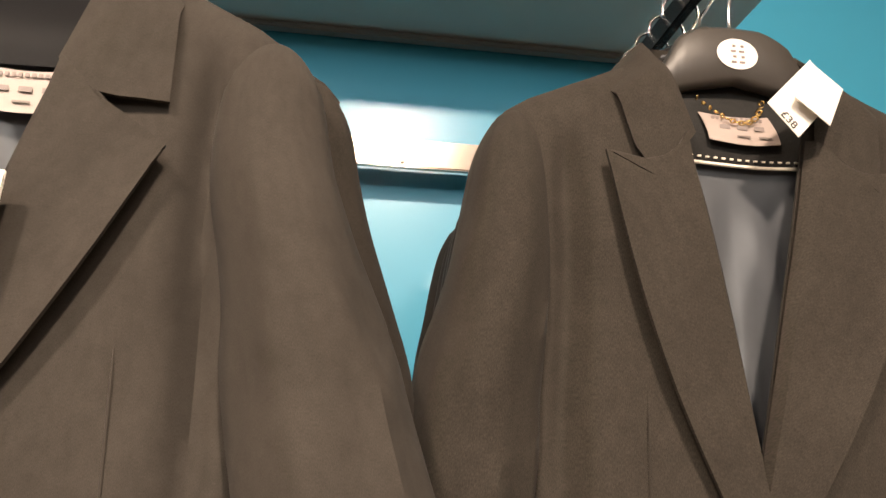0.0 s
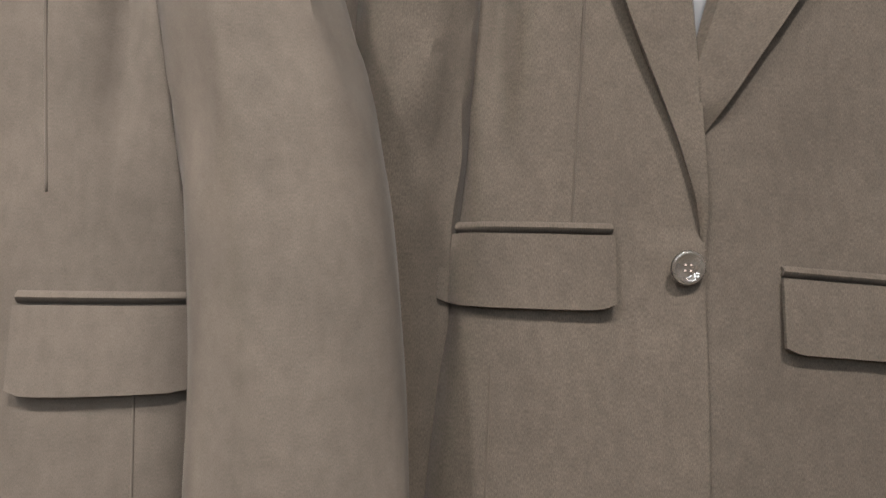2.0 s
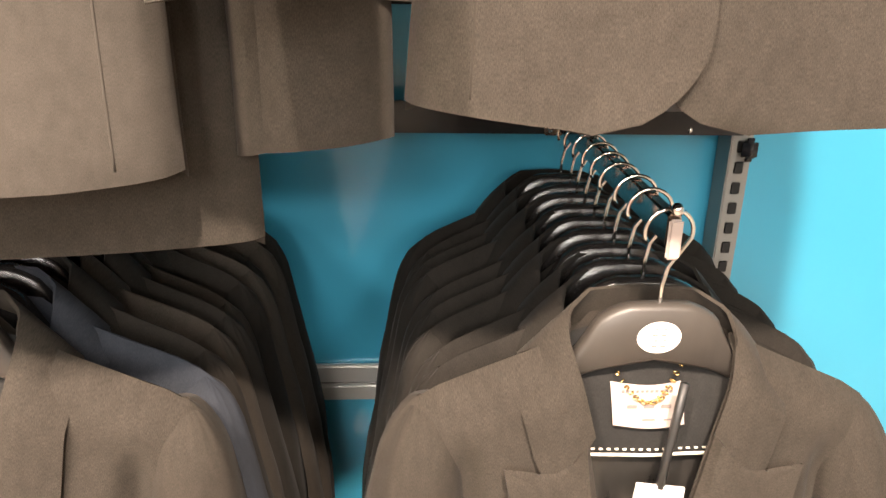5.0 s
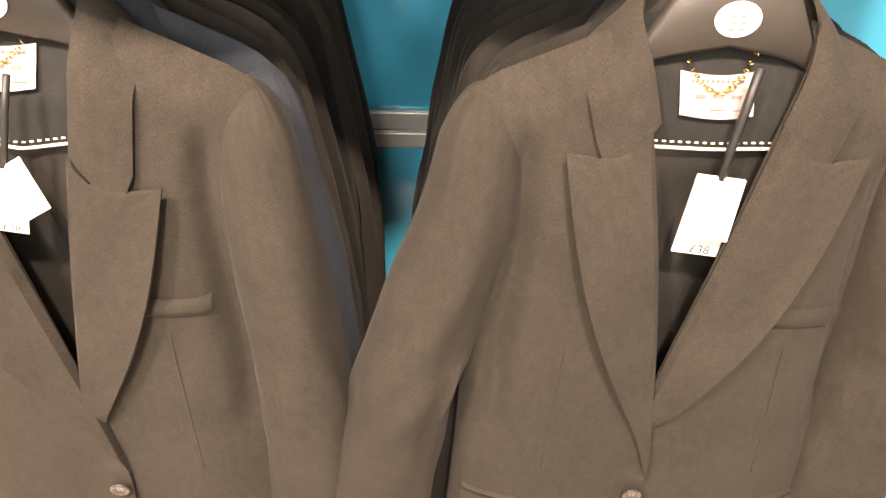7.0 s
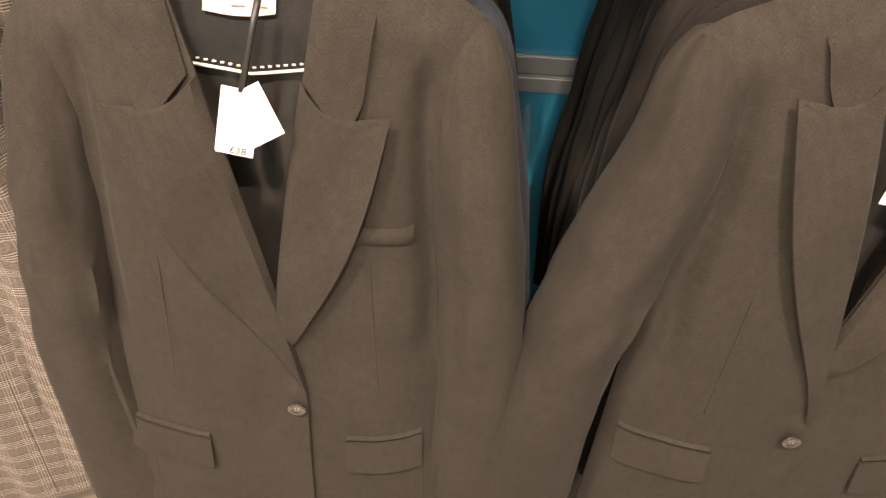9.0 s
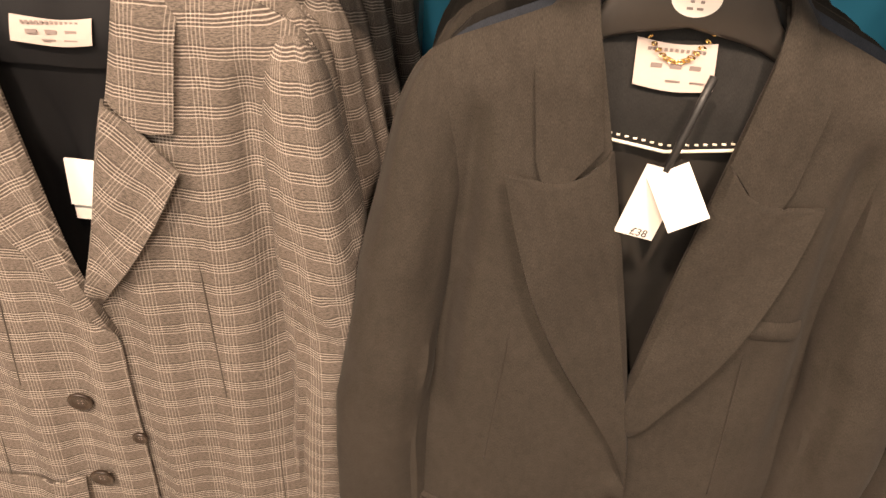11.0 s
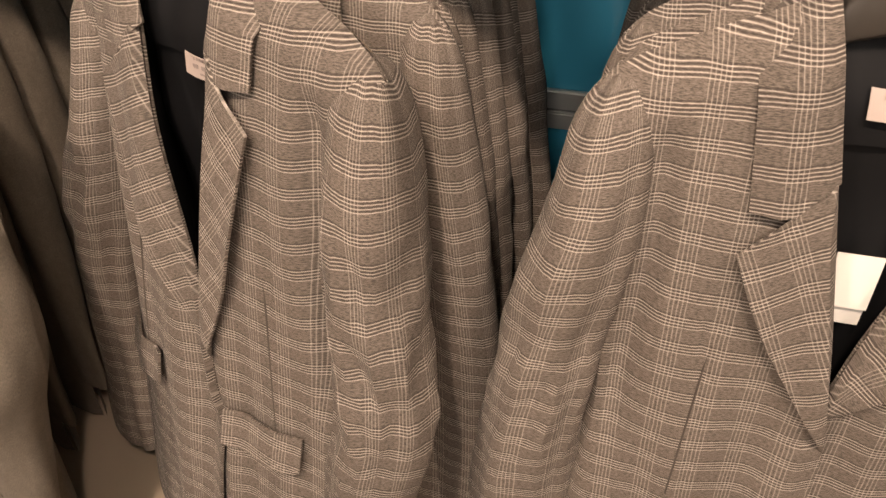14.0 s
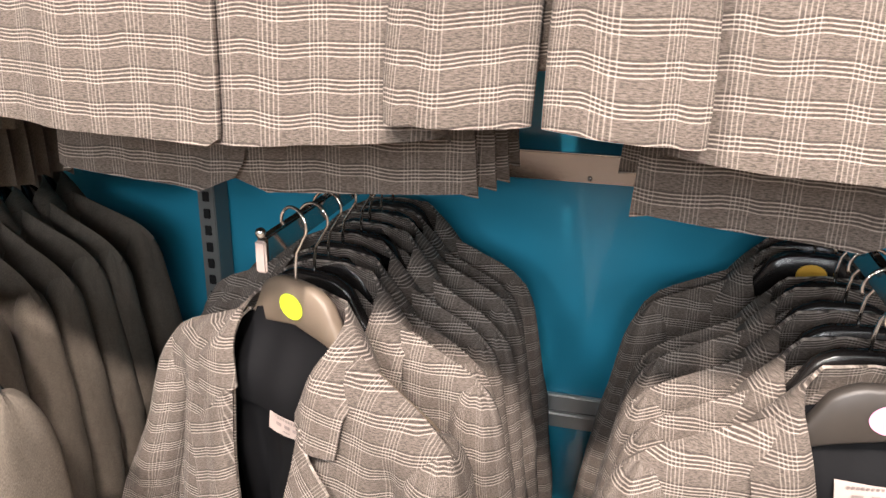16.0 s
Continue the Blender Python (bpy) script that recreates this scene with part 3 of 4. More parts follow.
def flap(j, c, s, mat, x0, x1, z0, tall, slope, name="pocket_flap", proud=0.008):
    proud += 0.5 * c.drape

    def fn(u, v):
        x = x0 + (x1 - x0) * u
        z = z0 + slope * (x - x0) - tall * v
        y = min(c.front(x, z), c.front(x, z0 + slope * (x - x0))) - proud * (0.7 + 0.5 * v)
        corner = smooth01(0.9, 1.0, v) * (smooth01(0.1, 0.0, u) + smooth01(0.9, 1.0, u))
        return (x, y, z + 0.004 * corner), cloth_uv(x, z)
    return sheet(name, 14, 8, fn, mat, j, 0.003)


def welt(j, c, mat, x0, x1, z0, tall, slope, name="pocket_welt", proud=0.0055):
    def fn(u, v):
        x = x0 + (x1 - x0) * u
        z = z0 + slope * (x - x0) - tall * v
        return (x, c.front(x, z) - proud * (0.4 + math.sin(v * math.pi)), z), cloth_uv(x, z)
    return sheet(name, 12, 4, fn, mat, j, 0.002)


def seam(j, c, mat, x0, z0, x1, z1, name="dart_seam"):
    pts = [(x0 + (x1 - x0) * k / 24, 0, z0 + (z1 - z0) * k / 24) for k in range(25)]
    tube(name, [(x, c.front(x, z) - 0.0012, z) for x, _, z in pts], lambda k: 0.0011 * min(1.0, 6 * k + 0.2), mat, j, "", 5)


def button(j, c, x, z, r, mat, parent=None):
    bm = bmesh.new()
    prof = [(0.0, 0.0012), (0.45, 0.0008), (0.62, 0.0016), (0.80, 0.0036), (0.95, 0.0030), (1.0, 0.0012), (0.92, -0.001)]
    rings = []
    for q, h in prof:
        rings.append([bm.verts.new((q * r * math.cos(k * math.tau / 20), -h, q * r * math.sin(k * math.tau / 20))) for k in range(20 if q else 1)])
    for A, B2 in zip(rings, rings[1:]):
        for k in range(20):
            if len(A) == 1:
                bm.faces.new((A[0], B2[k], B2[(k + 1) % 20]))
            else:
                bm.faces.new((A[k], B2[k], B2[(k + 1) % 20], A[(k + 1) % 20]))
    bmesh.ops.recalc_face_normals(bm, faces=bm.faces)
    ob = part("button", bm, mat, j)
    ob.matrix_basis = pose(x, c.front(x, z) - 0.009, z, 6, 0, 0)
    holes = bmesh.new()
    for dx, dz in ((-1, -1), (1, -1), (-1, 1), (1, 1)):
        box(holes, dx * r * 0.16 - 0.0006, dx * r * 0.16 + 0.0006, -0.0018, 0.0002, dz * r * 0.16 - 0.0006, dz * r * 0.16 + 0.0006)
    part("button_thread", holes, INK, ob, smooth=False)
    return ob


def neck_trim(j, c, mat_piping, chain=True, label_z=-0.165, label_w=0.066, label_x=0.0, facing=True, dip=0.0, label_h=0.033):
    """The facing at the back of the neck with piping, its stitches, the size label and a chain loop."""
    bot = -0.232

    def low(u):
        t = abs(2 * u - 1)
        return bot - dip * (1 - t) + 0.006 * t * t
    def yoke(u, v):
        x = (2 * u - 1) * (0.070 + 0.042 * v)
        zt = -0.096 - 0.024 * abs(2 * u - 1)
        z = zt + (low(u) - zt) * v
        return (x, c.inside(x, z) - 0.001, z), cloth_uv(x, z)
    sheet("neck_facing", 24, 10, yoke, FACING if facing else DARK_LINING, j, label="black facing inside the neck")
    if facing:
        pts = []
        for i in range(33):
            u = i / 32
            x = (2 * u - 1) * 0.112
            pts.append((x, c.inside(x, low(u)) - 0.003, low(u)))
        tube("piping", pts, 0.0016, mat_piping, j, "cream piping", 6)
        bm = bmesh.new()
        for i in range(30):
            u = (i + 0.5) / 30
            x = (2 * u - 1) * 0.112
            z = low(u) + 0.006
            y = c.inside(x, z) - 0.0025
            box(bm, x - 0.0016, x + 0.0016, y - 0.0008, y + 0.0006, z - 0.0007, z + 0.0007)
        part("stitching", bm, mat_piping, j, "row of cream stitches", False)
    def tab(u, v):
        x = label_x + (u - 0.5) * label_w
        z = label_z - label_h * v - 0.003 * math.sin(math.pi * u)
        return (x, c.inside(x, z) - 0.0045 - 0.003 * v, z), (u, v)
    lab = sheet("size_label", 8, 4, tab, SATIN_LABEL, j, 0.0006, "small cream woven size label")
    bm = bmesh.new()
    for row, (a, b, h) in enumerate(((0.14, 0.86, 0.003), (0.2, 0.34, 0.004), (0.44, 0.58, 0.004), (0.68, 0.82, 0.004), (0.4, 0.9, 0.0015))):
        vv = 0.16 if row == 0 else 0.50 if row < 4 else 0.8
        x0, x1 = label_x + (a - 0.5) * label_w, label_x + (b - 0.5) * label_w
        z = label_z - label_h * vv - 0.0015
        y = c.inside(label_x, z) - 0.0062 - 0.003 * vv
        step = 0.0045 if row == 0 else 0.02
        x = x0
        while x < x1 - 0.001:
            box(bm, x, min(x + step * 0.6, x1), y - 0.0003, y + 0.0003, z - h / 2, z + h / 2)
            x += step
    part("print", bm, INK, lab, "unreadable small print", False)
    if chain:
        bm = bmesh.new()
        for i in range(17):
            k = i / 16
            x = label_x + (k - 0.5) * 0.062
            z = label_z + 0.016 - 0.030 * (1 - (2 * k - 1) ** 2)
            m = Matrix.Translation((x, c.inside(x, z) - 0.0105, z)) @ Euler((0.5 + 1.57 * (i % 2), 0, -1.2 * (2 * k - 1))).to_matrix().to_4x4()
            vs = []
            for a in range(10):
                ring = []
                for q in range(5):
                    al, be = a * math.tau / 10, q * math.tau / 5
                    r = 0.0018 + 0.0007 * math.cos(be)
                    ring.append(bm.verts.new(m @ Vector((1.5 * r * math.cos(al), 0.0007 * math.sin(be), r * math.sin(al)))))
                vs.append(ring)
            for a in range(10):
                for q in range(5):
                    bm.faces.new((vs[a][q], vs[(a + 1) % 10][q], vs[(a + 1) % 10][(q + 1) % 5], vs[a][(q + 1) % 5]))
        part("hanging_chain", bm, GOLD, j, "fine gold chain loop")


def jacket(m, c, mat, label, group, lining=None, trim=None, buttons=(), flaps=(), welts=(), sleeves=((0, 0, 0), (0, 0, 0)), button_mat=None):
    """A jacket of separate panels on its hanger."""
    j = thing("jacket", m, label, "jacket", group)
    jacket_front(j, c, 1, mat, "front_panel")
    jacket_front(j, c, -1, mat, "front_panel")
    jacket_back(j, c, mat, lining)
    for s, sl in zip((-1, 1), sleeves):
        jacket_sleeve(j, c, s, mat, "sleeve", *sl)
    jacket_collar(j, c, mat)
    jacket_lapel(j, c, 1, mat, "lapel")
    jacket_lapel(j, c, -1, mat, "lapel")
    for f in flaps:
        flap(j, c, 1, mat, *f)
        if not c.drape:
            welt(j, c, mat, f[0] + 0.001, f[1] - 0.001, f[2] + 0.008, 0.006, f[4], "pocket_jet", 0.004)
    for q in welts:
        welt(j, c, mat, *q)
    if flaps:
        for sd in (-1, 1):
            seam(j, c, mat, sd * 0.112, -0.43, sd * 0.122, -0.62)
            seam(j, c, mat, sd * 0.176, -0.70, sd * 0.182, c.hem + 0.02, "panel_seam")
    for x, z, r in buttons:
        button(j, c, x, z, r, button_mat)
    if trim:
        neck_trim(j, c, CREAM, **trim)
    return j


def plain_jacket(c, mat, label, group):
    """A jacket deeper in a stack: shoulders, back, fronts, sleeves and collar."""
    j = thing("jacket", pose(0, 0, 0), label, "jacket", group)
    jacket_front(j, c, 1, mat, "front_panel")
    jacket_front(j, c, -1, mat, "front_panel")
    jacket_back(j, c, mat, None)
    for s in (-1, 1):
        jacket_sleeve(j, c, s, mat, "sleeve", 0.0, 0.03)
    jacket_collar(j, c, mat)
    return j


# ---- hangers and display arms ----


def hanger(m, group, face=PLASTIC, sticker=None, print_on=False):
    h = thing("clothes_hanger", m, "taupe-faced plastic clothes hanger with a chrome hook" if face is TAUPE_PLASTIC else "black plastic clothes hanger with a chrome hook", "hanger", group)
    bm = bmesh.new()
    n = 44
    top, low = [], []
    for i in range(n + 1):
        x = -0.195 + 0.39 * i / n
        a = abs(x)
        zt = linear(((0.0, -0.086), (0.030, -0.087), (0.052, -0.098), (0.075, -0.140), (0.19, -0.208), (0.195, -0.214)), a)
        zl = spline(((0.0, -0.142), (0.06, -0.156), (0.10, -0.180), (0.195, -0.230)), a)
        top.append((x, zt))
        low.append((x, zl))
    prev = None
    for (x, zt), (_, zl) in zip(top, low):
        y = 0.02 * (abs(x) / 0.2) ** 2
        t = 0.009
        b = min(0.005, (zt - zl) * 0.3)
        loop = [bm.verts.new(p) for p in ((x, y - t + b * 0.8, zt), (x, y + t - b * 0.8, zt), (x, y + t, zt - b), (x, y + t, zl + b), (x, y + t - b, zl), (x, y - t + b, zl), (x, y - t, zl + b), (x, y - t, zt - b))]
        if prev:
            for k in range(8):
                bm.faces.new((prev[k], prev[(k + 1) % 8], loop[(k + 1) % 8], loop[k]))
        else:
            bm.faces.new(loop)
        prev = loop
    bm.faces.new(prev[::-1])
    bmesh.ops.recalc_face_normals(bm, faces=bm.faces)
    body = part("hanger_body", bm, face, h)
    pts = [(0, 0, -0.078), (0, 0, -0.045)]
    for i in range(19):
        a = -0.5 + i / 18 * (math.pi + 0.9)
        pts.append((0.021 * math.cos(a), 0, -0.0195 + 0.0205 * math.sin(a)))
    tube("hook", [(0, 0, -0.095), (0.000, 0, -0.070), (0.003, 0, -0.052), (0.011, 0, -0.040)] + pts[3:], 0.0021, CHROME, h, "chrome wire hook")
    if sticker:
        bm = bmesh.new()
        bmesh.ops.create_circle(bm, cap_ends=True, segments=32, radius=0.02, matrix=Matrix.LocRotScale((0, -0.0102, -0.116), Euler((radians(90), 0, 0)), (1, 0.78, 1)))
        st = part("sticker", bm, sticker[0], h, sticker[1], False)
        if print_on:
            bm = bmesh.new()
            for k in range(4):
                for q in (-1, 1):
                    box(bm, q * 0.004 - 0.0025 + 0.002 * (k % 2), q * 0.004 + 0.0025, -0.0109, -0.0104, -0.1255 + k * 0.0055, -0.1235 + k * 0.0055)
            part("print", bm, INK, st, "unreadable small print", False)
    return h


def display_arm(x, z, tip, mat, label):
    a = thing("display_arm", pose(x, RAIL_Y, z), label, "display arm", "arms on the wall rails")
    long = RAIL_Y - tip
    solid("bar", [(-0.006, 0.006, -long, -0.008, -0.030, -0.0015)], mat, a, 0.002)
    solid("hook_plate", [(-0.014, 0.014, -0.013, -0.0085, -0.05, 0.004)], mat, a, 0.0015)
    solid("ticket_clip", [(-0.0062, 0.0062, -long - 0.006, -long - 0.001, -0.040, -0.004)], SATIN_LABEL, a, 0.002, "small cream end ticket")
    bm = bmesh.new()
    bmesh.ops.create_uvsphere(bm, u_segments=10, v_segments=8, radius=0.006, matrix=Matrix.Translation((0, -long - 0.002, 0.004)))
    part("end_stop", bm, CHROME, a)
    return a


def price_tag(m, ribbon, price, leaf=(-8, 0, 0), label="white folded price card on a black ribbon"):
    t = thing("price_tag", m, label, "price tag", "price tags on the jackets")
    back = solid("back_leaf", [(-0.022, 0.022, 0.0, 0.0007, -0.086, 0.0)], CARD, t)
    front = solid("front_leaf", [(-0.022, 0.022, -0.0007, 0.0, -0.062, 0.0)], CARD, t)
    front.matrix_basis = pose(0, -0.0016, 0, *leaf)
    if price:
        cu = bpy.data.curves.new("price", "FONT")
        cu.body, cu.size, cu.extrude, cu.align_x = price, 0.013, 0.0002, "CENTER"
        ob = new("price", cu)
        dg = bpy.context.evaluated_depsgraph_get()
        me = bpy.data.meshes.new_from_object(ob.evaluated_get(dg))
        bpy.data.objects.remove(ob)
        p = mesh_part("price", me, PRICE_INK, back, "printed price", False)
        p.matrix_basis = pose(0.004, -0.0004, -0.084, 90, 0, 0)
    if ribbon:
        tube("ribbon", [(0, 0, -0.003), (0.001, 0.004, 0.03), (0.002, 0.006, 0.06), (0.004, 0.012, ribbon)], 0.0042, RIBBON, t, "black ribbon", 6)
    bm = bmesh.new()
    box(bm, -0.004, 0.004, -0.0012, 0.0012, -0.009, -0.004)
    part("slit", bm, RIBBON, t, smooth=False)
    return t


LOW, HIGH = 1.045, 2.049
WHITE_ST = (CARD, "white oval size sticker")
SLV = ((0, 0, 0), (0, 0, 0))


def stack(x, z, ys, makers, group, lean_turn=0.0, jitter=0.006, turn=2.0):
    """Jackets behind the front one, each on its own hanger along the arm."""
    rnd = random.Random(int(abs(x) * 1000) + int(z * 10))
    for i, y in enumerate(ys):
        src_j, src_h = makers[i % len(makers)] if not callable(makers) else makers(i)
        dx, dr = rnd.uniform(-jitter, jitter), rnd.uniform(-turn, turn) + lean_turn * (1 - i / len(ys))
        dz = rnd.uniform(-0.007, 0.003)
        copy_thing(src_j, pose(x + dx, y, z + dz, 0, rnd.uniform(-1.2, 1.2), dr))
        copy_thing(src_h, pose(x + dx * 0.3, y, z, 0, rnd.uniform(-1, 1), dr))


def away(ob):
    for o in (*ob.children_recursive, ob):
        bpy.data.objects.remove(o)


THIN = dict(deep=0.36, back=0.5, fine=0.5, lean=0.7, round_hem=0.05)
B_LAB = "black tailored jacket hanging in a packed row"
# both rear black jackets carry the stack's shade in their cloth colour
black_1 = plain_jacket(Cut(11, wide=0.93, hem=-0.97, flare=-0.12, **THIN), SHADED_BLACK, B_LAB, "black jackets on the arms")
black_2 = plain_jacket(Cut(12, wide=0.91, fold=0.006, hem=-0.90, flare=-0.02, **THIN), SHADED_BLACK, B_LAB, "black jackets on the arms")
marl_1 = plain_jacket(Cut(13, wide=0.95, peak=False, hem=-0.97, flare=-0.12, **THIN), BLACK_SUIT, "charcoal jacket hanging in a packed row", "charcoal jackets on the arms")
navy_1 = plain_jacket(Cut(14, wide=0.97, hem=-0.97, flare=-0.12, **THIN), NAVY_SUIT, "navy tailored jacket hanging behind a black one", "navy jackets on the arms")
check_3 = plain_jacket(Cut(18, peak=False, hem=-0.945, **THIN), CHECK, "grey checked jacket hanging in a packed row", "checked jackets on the arms")
check_1 = plain_jacket(Cut(15, peak=False, hem=-1.0, flare=-0.11, **THIN), CHECK, "grey checked jacket hanging in a packed row", "checked jackets on the arms")
check_2 = plain_jacket(Cut(16, wide=0.97, fold=0.007, peak=False, hem=-0.985, flare=-0.10, **THIN), CHECK, "grey checked jacket hanging in a packed row", "checked jackets on the arms")
tweed_1 = plain_jacket(Cut(17, wide=1.14, peak=False, fold=0.008, hem=-1.02, flare=-0.10, **THIN), TWEED, "brown-grey tweed jacket hanging in a packed row", "tweed jackets on the arms")
hang_1 = hanger(pose(0, 0, 0), "hangers on the arms")
hang_g = hanger(pose(0, 0, 0), "hangers on the arms", PLASTIC, (GREEN, "green oval size sticker"))
hang_a = hanger(pose(0, 0, 0), "hangers on the arms", PLASTIC, (AMBER, "amber oval size sticker"))
hang_w = hanger(pose(0, 0, 0), "hangers on the arms", PLASTIC, WHITE_ST)

ARM = "chrome display arm hooked on the wall rail"
for ax, az, tip in ((0.342, LOW, 0.600), (-0.285, LOW, 0.60), (-0.850, LOW, 0.60), (-1.470, LOW, 0.60), (-2.17, LOW, 0.60),
                    (0.352, HIGH, 0.575), (-0.245, HIGH, 0.53), (-0.85, HIGH, 0.56), (-1.49, HIGH, 0.56)):
    if az > 1.5 and ax > 0:
        display_arm(ax, az, tip, RAIL_BLACK, "glossy black display arm hooked on the wall rail")
    else:
        display_arm(ax, az, tip, CHROME if az > 1.5 else RAIL_STEEL, ARM)


def row(y0, n, step=0.038):
    return [y0 + step * k for k in range(n)]


# upper arms
UA, UB = 0.590, 0.545
AZ = HIGH - 0.016
up_a = Cut(1, button=-0.640, centre=-0.050, wide=0.96, fold=0.007)
jacket(pose(0.340, UA, AZ), up_a, BLACK_SUIT, "black peak-lapel jacket with grey satin lining, one button", "front jackets",
       LINING, dict(label_x=0.0, label_z=-0.178), ((-0.044, -0.642, 0.0125),), ((-0.214, -0.092, -0.621, 0.052, 0.0), (0.024, 0.142, -0.648, 0.052, -0.06)),
       ((0.078, 0.150, -0.372, 0.022, 0.03),), ((0.025, 0.045, 0.0), (0, 0, 0)), BUTTON_BLACK)
hanger(pose(0.350, UA, AZ), "hangers on the arms", MATT_PLASTIC, WHITE_ST, True)
stack(0.352, HIGH, row(UA + 0.06, 9), ((black_2, hang_1),), "")
price_tag(pose(0.396, UA - 0.062, AZ - 0.162, -6, 46, 6) @ Matrix.Diagonal((0.85, 0.85, 0.85, 1)), 0, "£38", (-7, -12, 0), "white price card flipped over the lapel")
price_tag(pose(-0.222, UB - 0.085, HIGH - 0.335, 0, 3, 0), 0, "", (-3, 0, 0), "cream card hanging at the front of a charcoal jacket")
up_b = Cut(2, waist=0.03, button=-0.62, peak=False, lapel=0.128, fold=0.008, round_hem=0.02, hem=-0.955, notch=-0.268, wide=0.90, cuff=1.12, vee=1.0, flare=0.0)
jacket(pose(-0.245, UB, HIGH), up_b, MARL_SUIT, "charcoal marl notch-lapel jacket with long wide sleeves", "front jackets",
       LINING, dict(chain=False, facing=False, label_x=0.02, label_z=-0.235), ((0.0, -0.63, 0.0125),), ((-0.205, -0.085, -0.685, 0.058, 0.0), (0.108, 0.214, -0.690, 0.055, 0.0)), (),
       ((0, 0, 0), (0.088, -0.05, -0.004)), BUTTON_BLACK)
hanger(pose(-0.245, UB, HIGH), "hangers on the arms", MATT_PLASTIC, WHITE_ST, True)
long_b = Cut(21, button=-0.62, peak=False, hem=-1.028, wide=1.03, round_hem=0.0, deep=0.5, back=0.6, fold=0.004, flare=-0.12, lean=0.6)
jacket(pose(-0.240, UB + 0.055, HIGH), long_b, BLACK_SUIT, "long black jacket behind the charcoal one", "black jackets on the arms", DARK_LINING, None, (), (), (), ((0, 0, 0), (0.05, 0.0, 0)))
copy_thing(hang_1, pose(-0.240, UB + 0.055, HIGH))
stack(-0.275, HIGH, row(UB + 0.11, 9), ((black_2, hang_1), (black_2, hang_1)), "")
for ux, seed in ((-0.85, 5), (-1.49, 6)):
    cut = Cut(seed, peak=False, button=-0.56, lapel=0.112, round_hem=0.012, fold=0.009, crumple=0.8, drape=0.003, vee=1.0, centre=0.03, hem=-0.885, flare=-0.035)
    jacket(pose(ux, 0.575, HIGH), cut, CHECK, "grey checked notch-lapel jacket on the upper arm", "front jackets",
           DARK_LINING, dict(chain=False, facing=False), ((0.0, -0.60, 0.011), (0.0, -0.73, 0.011)), (), (), ((0.03, -0.03, 0), (0.02, -0.02, 0)), BUTTON_HORN)
    hanger(pose(ux, 0.575, HIGH), "hangers on the arms")
    stack(ux, HIGH - 0.01, row(0.635, 9), ((check_3, hang_1), (check_3, hang_1)), "", jitter=0.02)

tw = Cut(31, peak=False, fold=0.007, round_hem=0.02)
jacket(pose(-2.13, 0.575, HIGH), tw, TWEED, "brown-grey tweed jacket on the upper arm", "front jackets", DARK_LINING, None, (), (), (), SLV)
hanger(pose(-2.13, 0.575, HIGH), "hangers on the arms")
stack(-2.13, HIGH, row(0.64, 9), ((tweed_1, hang_1),), "")
display_arm(-2.13, HIGH, 0.56, CHROME, ARM)

# lower arms
LA = 0.61
low_a = Cut(3, roll=0.016, cuff=1.14, waist=0.014, button=-0.645, centre=-0.020, fold=0.007, notch=-0.246, hem=-0.985, flare=-0.15)
jacket(pose(0.338, LA, LOW), low_a, BLACK_SUIT, "black peak-lapel jacket with one button and a price tag", "front jackets",
       BLACK_SATIN, dict(label_x=0.0), ((-0.014, -0.647, 0.0115),), ((-0.210, -0.100, -0.682, 0.050, 0.0), (0.076, 0.215, -0.676, 0.052, 0.04)), ((0.085, 0.165, -0.385, 0.022, -0.10),), ((0.092, -0.012, 0), (0.01, 0, 0)), BUTTON_BLACK)
hanger(pose(0.342, LA, LOW), "hangers on the arms", MATT_PLASTIC, WHITE_ST, True)
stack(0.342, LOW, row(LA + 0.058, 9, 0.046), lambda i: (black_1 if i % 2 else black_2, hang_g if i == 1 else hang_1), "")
price_tag(pose(0.348, LA - 0.045, LOW - 0.248, 0, 5, -4), 0.10, "£38")
low_b = Cut(4, roll=0.016, button=-0.645, centre=0.016, fold=0.007, notch=-0.288, hem=-0.985, flare=-0.15)
jacket(pose(-0.290, LA, LOW), low_b, BLACK_SUIT, "black peak-lapel jacket with gold neck chain and price tag", "front jackets",
       BLACK_SATIN, dict(label_x=-0.005, dip=0.014, label_z=-0.155), ((0.024, -0.650, 0.0115),), ((-0.225, -0.090, -0.712, 0.052, -0.06), (0.080, 0.175, -0.708, 0.052, 0.10)), ((0.085, 0.157, -0.390, 0.020, -0.03),), SLV, BUTTON_BLACK)
hanger(pose(-0.290, LA, LOW), "hangers on the arms", MATT_PLASTIC, WHITE_ST, True)
stack(-0.285, LOW, row(LA + 0.052, 10, 0.044), lambda i: (navy_1 if i == 0 else black_1 if i % 2 else marl_1, hang_a if i == 1 else hang_w if i == 3 else hang_1), "")
price_tag(pose(-0.290, LA - 0.056, LOW - 0.245, 0, 13, 6) @ Matrix.Diagonal((0.82, 0.82, 0.82, 1)), 0.10, "£38", (-24, -42, 0))
low_c = Cut(7, peak=False, button=-0.545, lapel=0.112, fold=0.009, crumple=0.9, drape=0.0065, vee=1.0, deep=0.75, lean=0.5, notch=-0.280, round_hem=0.03, centre=-0.010, hem=-0.97, flare=-0.09, wide=1.04)
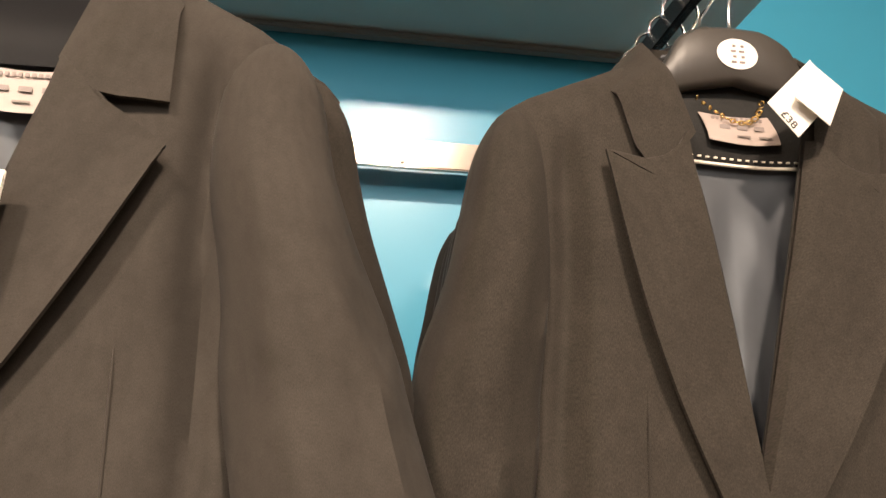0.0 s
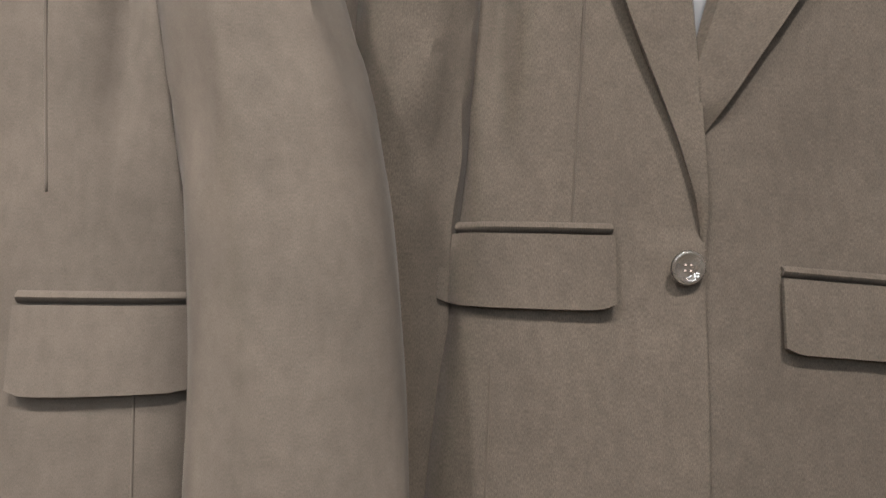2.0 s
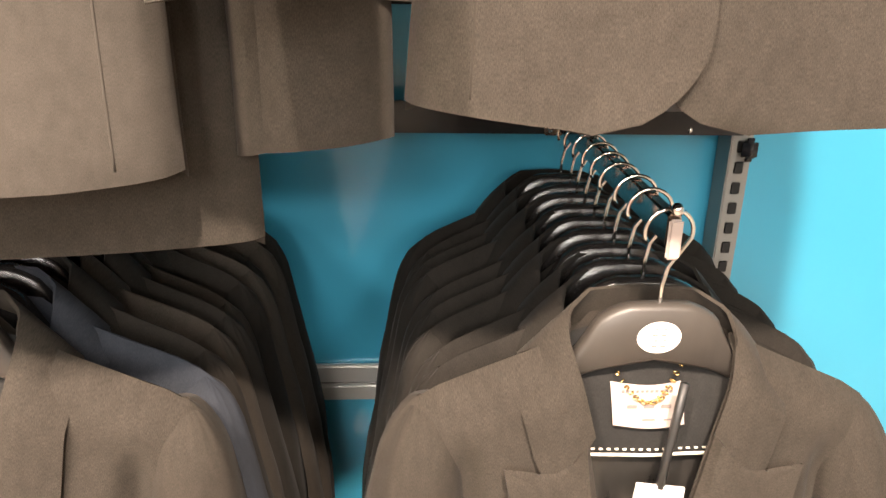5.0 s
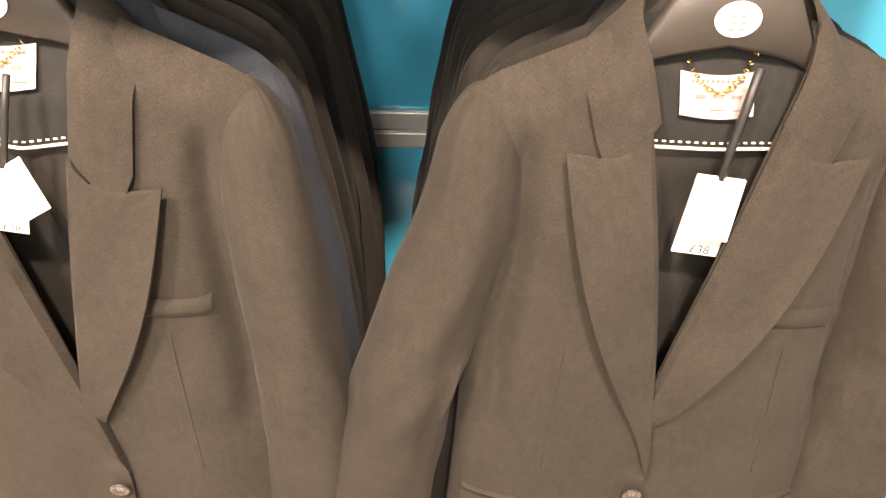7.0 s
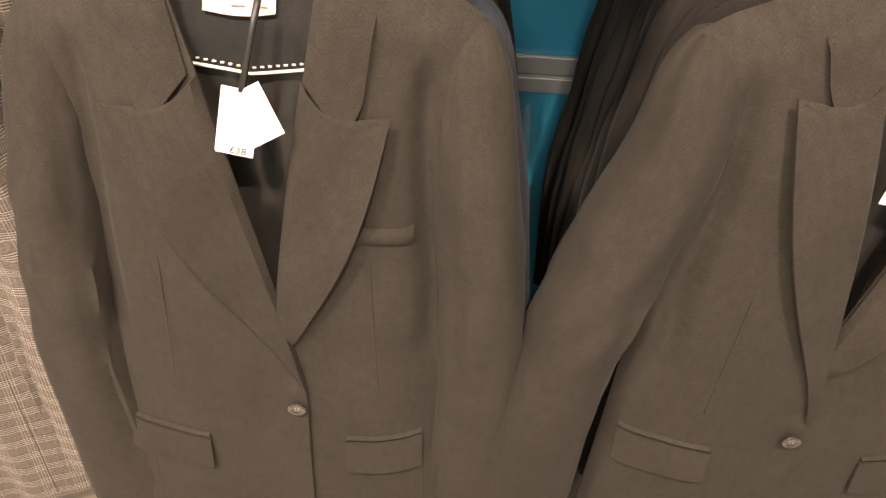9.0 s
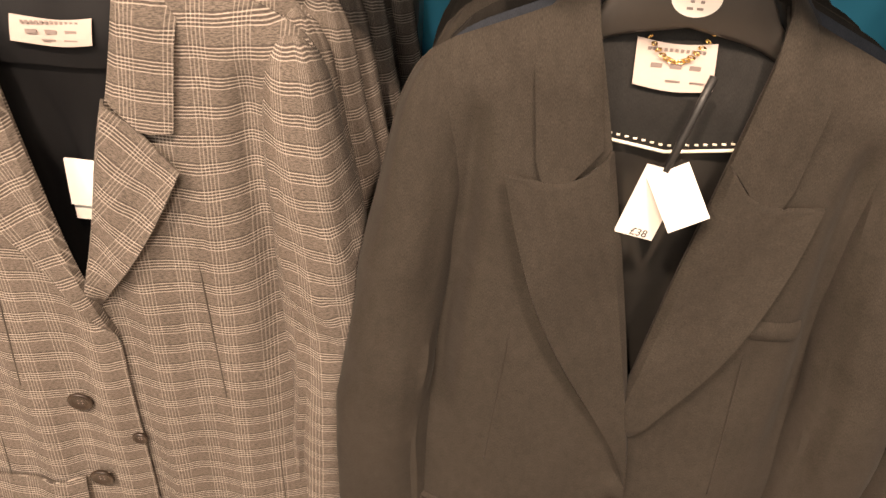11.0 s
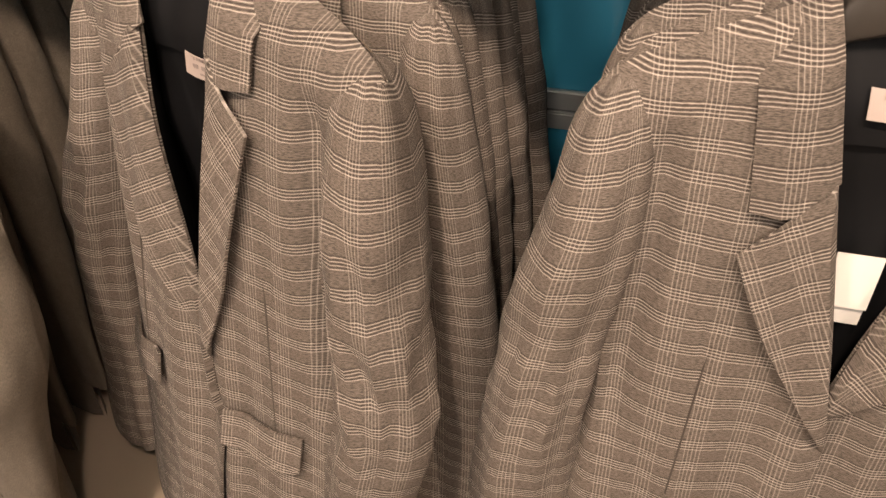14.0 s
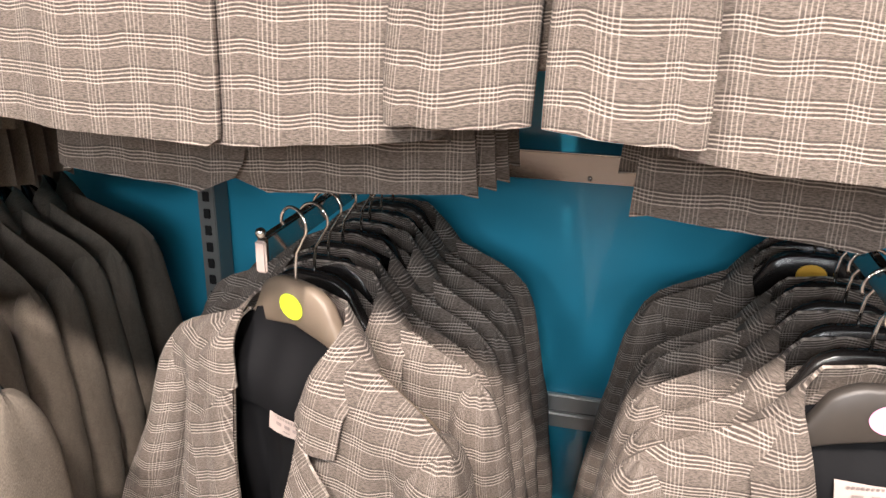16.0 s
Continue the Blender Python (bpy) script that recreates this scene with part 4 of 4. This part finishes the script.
jacket(pose(-0.85, LA, LOW, 0, 0, 7), low_c, CHECK, "grey checked notch-lapel jacket with dark horn buttons", "front jackets",
       DARK_LINING, dict(chain=False, facing=False, label_z=-0.185, label_w=0.075, label_h=0.022), ((-0.055, -0.640, 0.0155), (-0.052, -0.770, 0.0155), (0.006, -0.70, 0.0100), (0.0, -0.83, 0.0100)),
       ((-0.222, -0.075, -0.785, 0.05, 0.08),), (), ((0.03, 0.03, 0), (0.0, 0.0, 0)), BUTTON_HORN)
hanger(pose(-0.85, LA, LOW, 0, 0, 5), "hangers on the arms", MATT_PLASTIC, (PINK, "pink oval size sticker"))
stack(-0.85, LOW, [LA + d for d in (0.075, 0.135, 0.200, 0.262, 0.375, 0.425)], lambda i: (check_1 if i % 2 else check_2, hang_a if i == 4 else hang_1), "", lean_turn=8, jitter=0.010, turn=3.0)
price_tag(pose(-0.852, LA - 0.008, LOW - 0.332, 0, 2, 4) @ Matrix.Diagonal((0.85, 0.85, 0.85, 1)), 0, "", (-3, 0, 0), "white care card hanging inside a checked jacket")
low_d = Cut(8, peak=False, button=-0.655, lapel=0.118, fold=0.010, crumple=0.9, drape=0.006, vee=1.1, notch=-0.232, round_hem=0.03, gape=0.03, wide=1.04, hem=-0.965, flare=-0.09, centre=0.022, cuff=0.92)
jacket(pose(-1.460, LA + 0.04, LOW, -3.5, 0, -23), low_d, CHECK, "grey checked jacket hanging open on a brown-faced hanger", "front jackets",
       DARK_LINING, dict(chain=False, facing=False, label_z=-0.225, label_x=0.018, label_w=0.058, label_h=0.021), (), ((-0.19, -0.08, -0.62, 0.05, 0.1), (0.05, 0.16, -0.62, 0.05, 0.05)), (), ((0.04, 0.0, 0), (-0.022, 0.0, 0.018)), BUTTON_HORN)
hanger(pose(-1.462, LA + 0.05, LOW + 0.014, 0, 0, -25), "hangers on the arms", TAUPE_PLASTIC, (LIME, "lime oval size sticker"))
stack(-1.47, LOW, row(LA + 0.115, 7, 0.054), ((check_1, hang_1), (check_2, hang_1)), "", lean_turn=-16, jitter=0.012, turn=4.0)
low_f = Cut(9, peak=False, fold=0.008, hem=-1.02, flare=-0.06)
jacket(pose(-1.945, LA - 0.02, LOW, 0, 0, -24), low_f, TWEED, "brown-grey tweed jacket on the next arm", "front jackets",
       DARK_LINING, None, (), ((0.075, 0.19, -0.66, 0.055, 0.0),), (), ((0, 0, 0), (0.02, 0.0, 0.045)), BUTTON_HORN)
hanger(pose(-1.95, LA - 0.015, LOW, 0, 0, -24), "hangers on the arms")
stack(-2.185, LOW, row(LA + 0.08, 8, 0.052), ((tweed_1, hang_1),), "", lean_turn=-30, jitter=0.012, turn=4.0)
for o in (black_1, black_2, marl_1, navy_1, check_1, check_2, check_3, tweed_1, hang_1, hang_g, hang_a, hang_w):
    away(o)
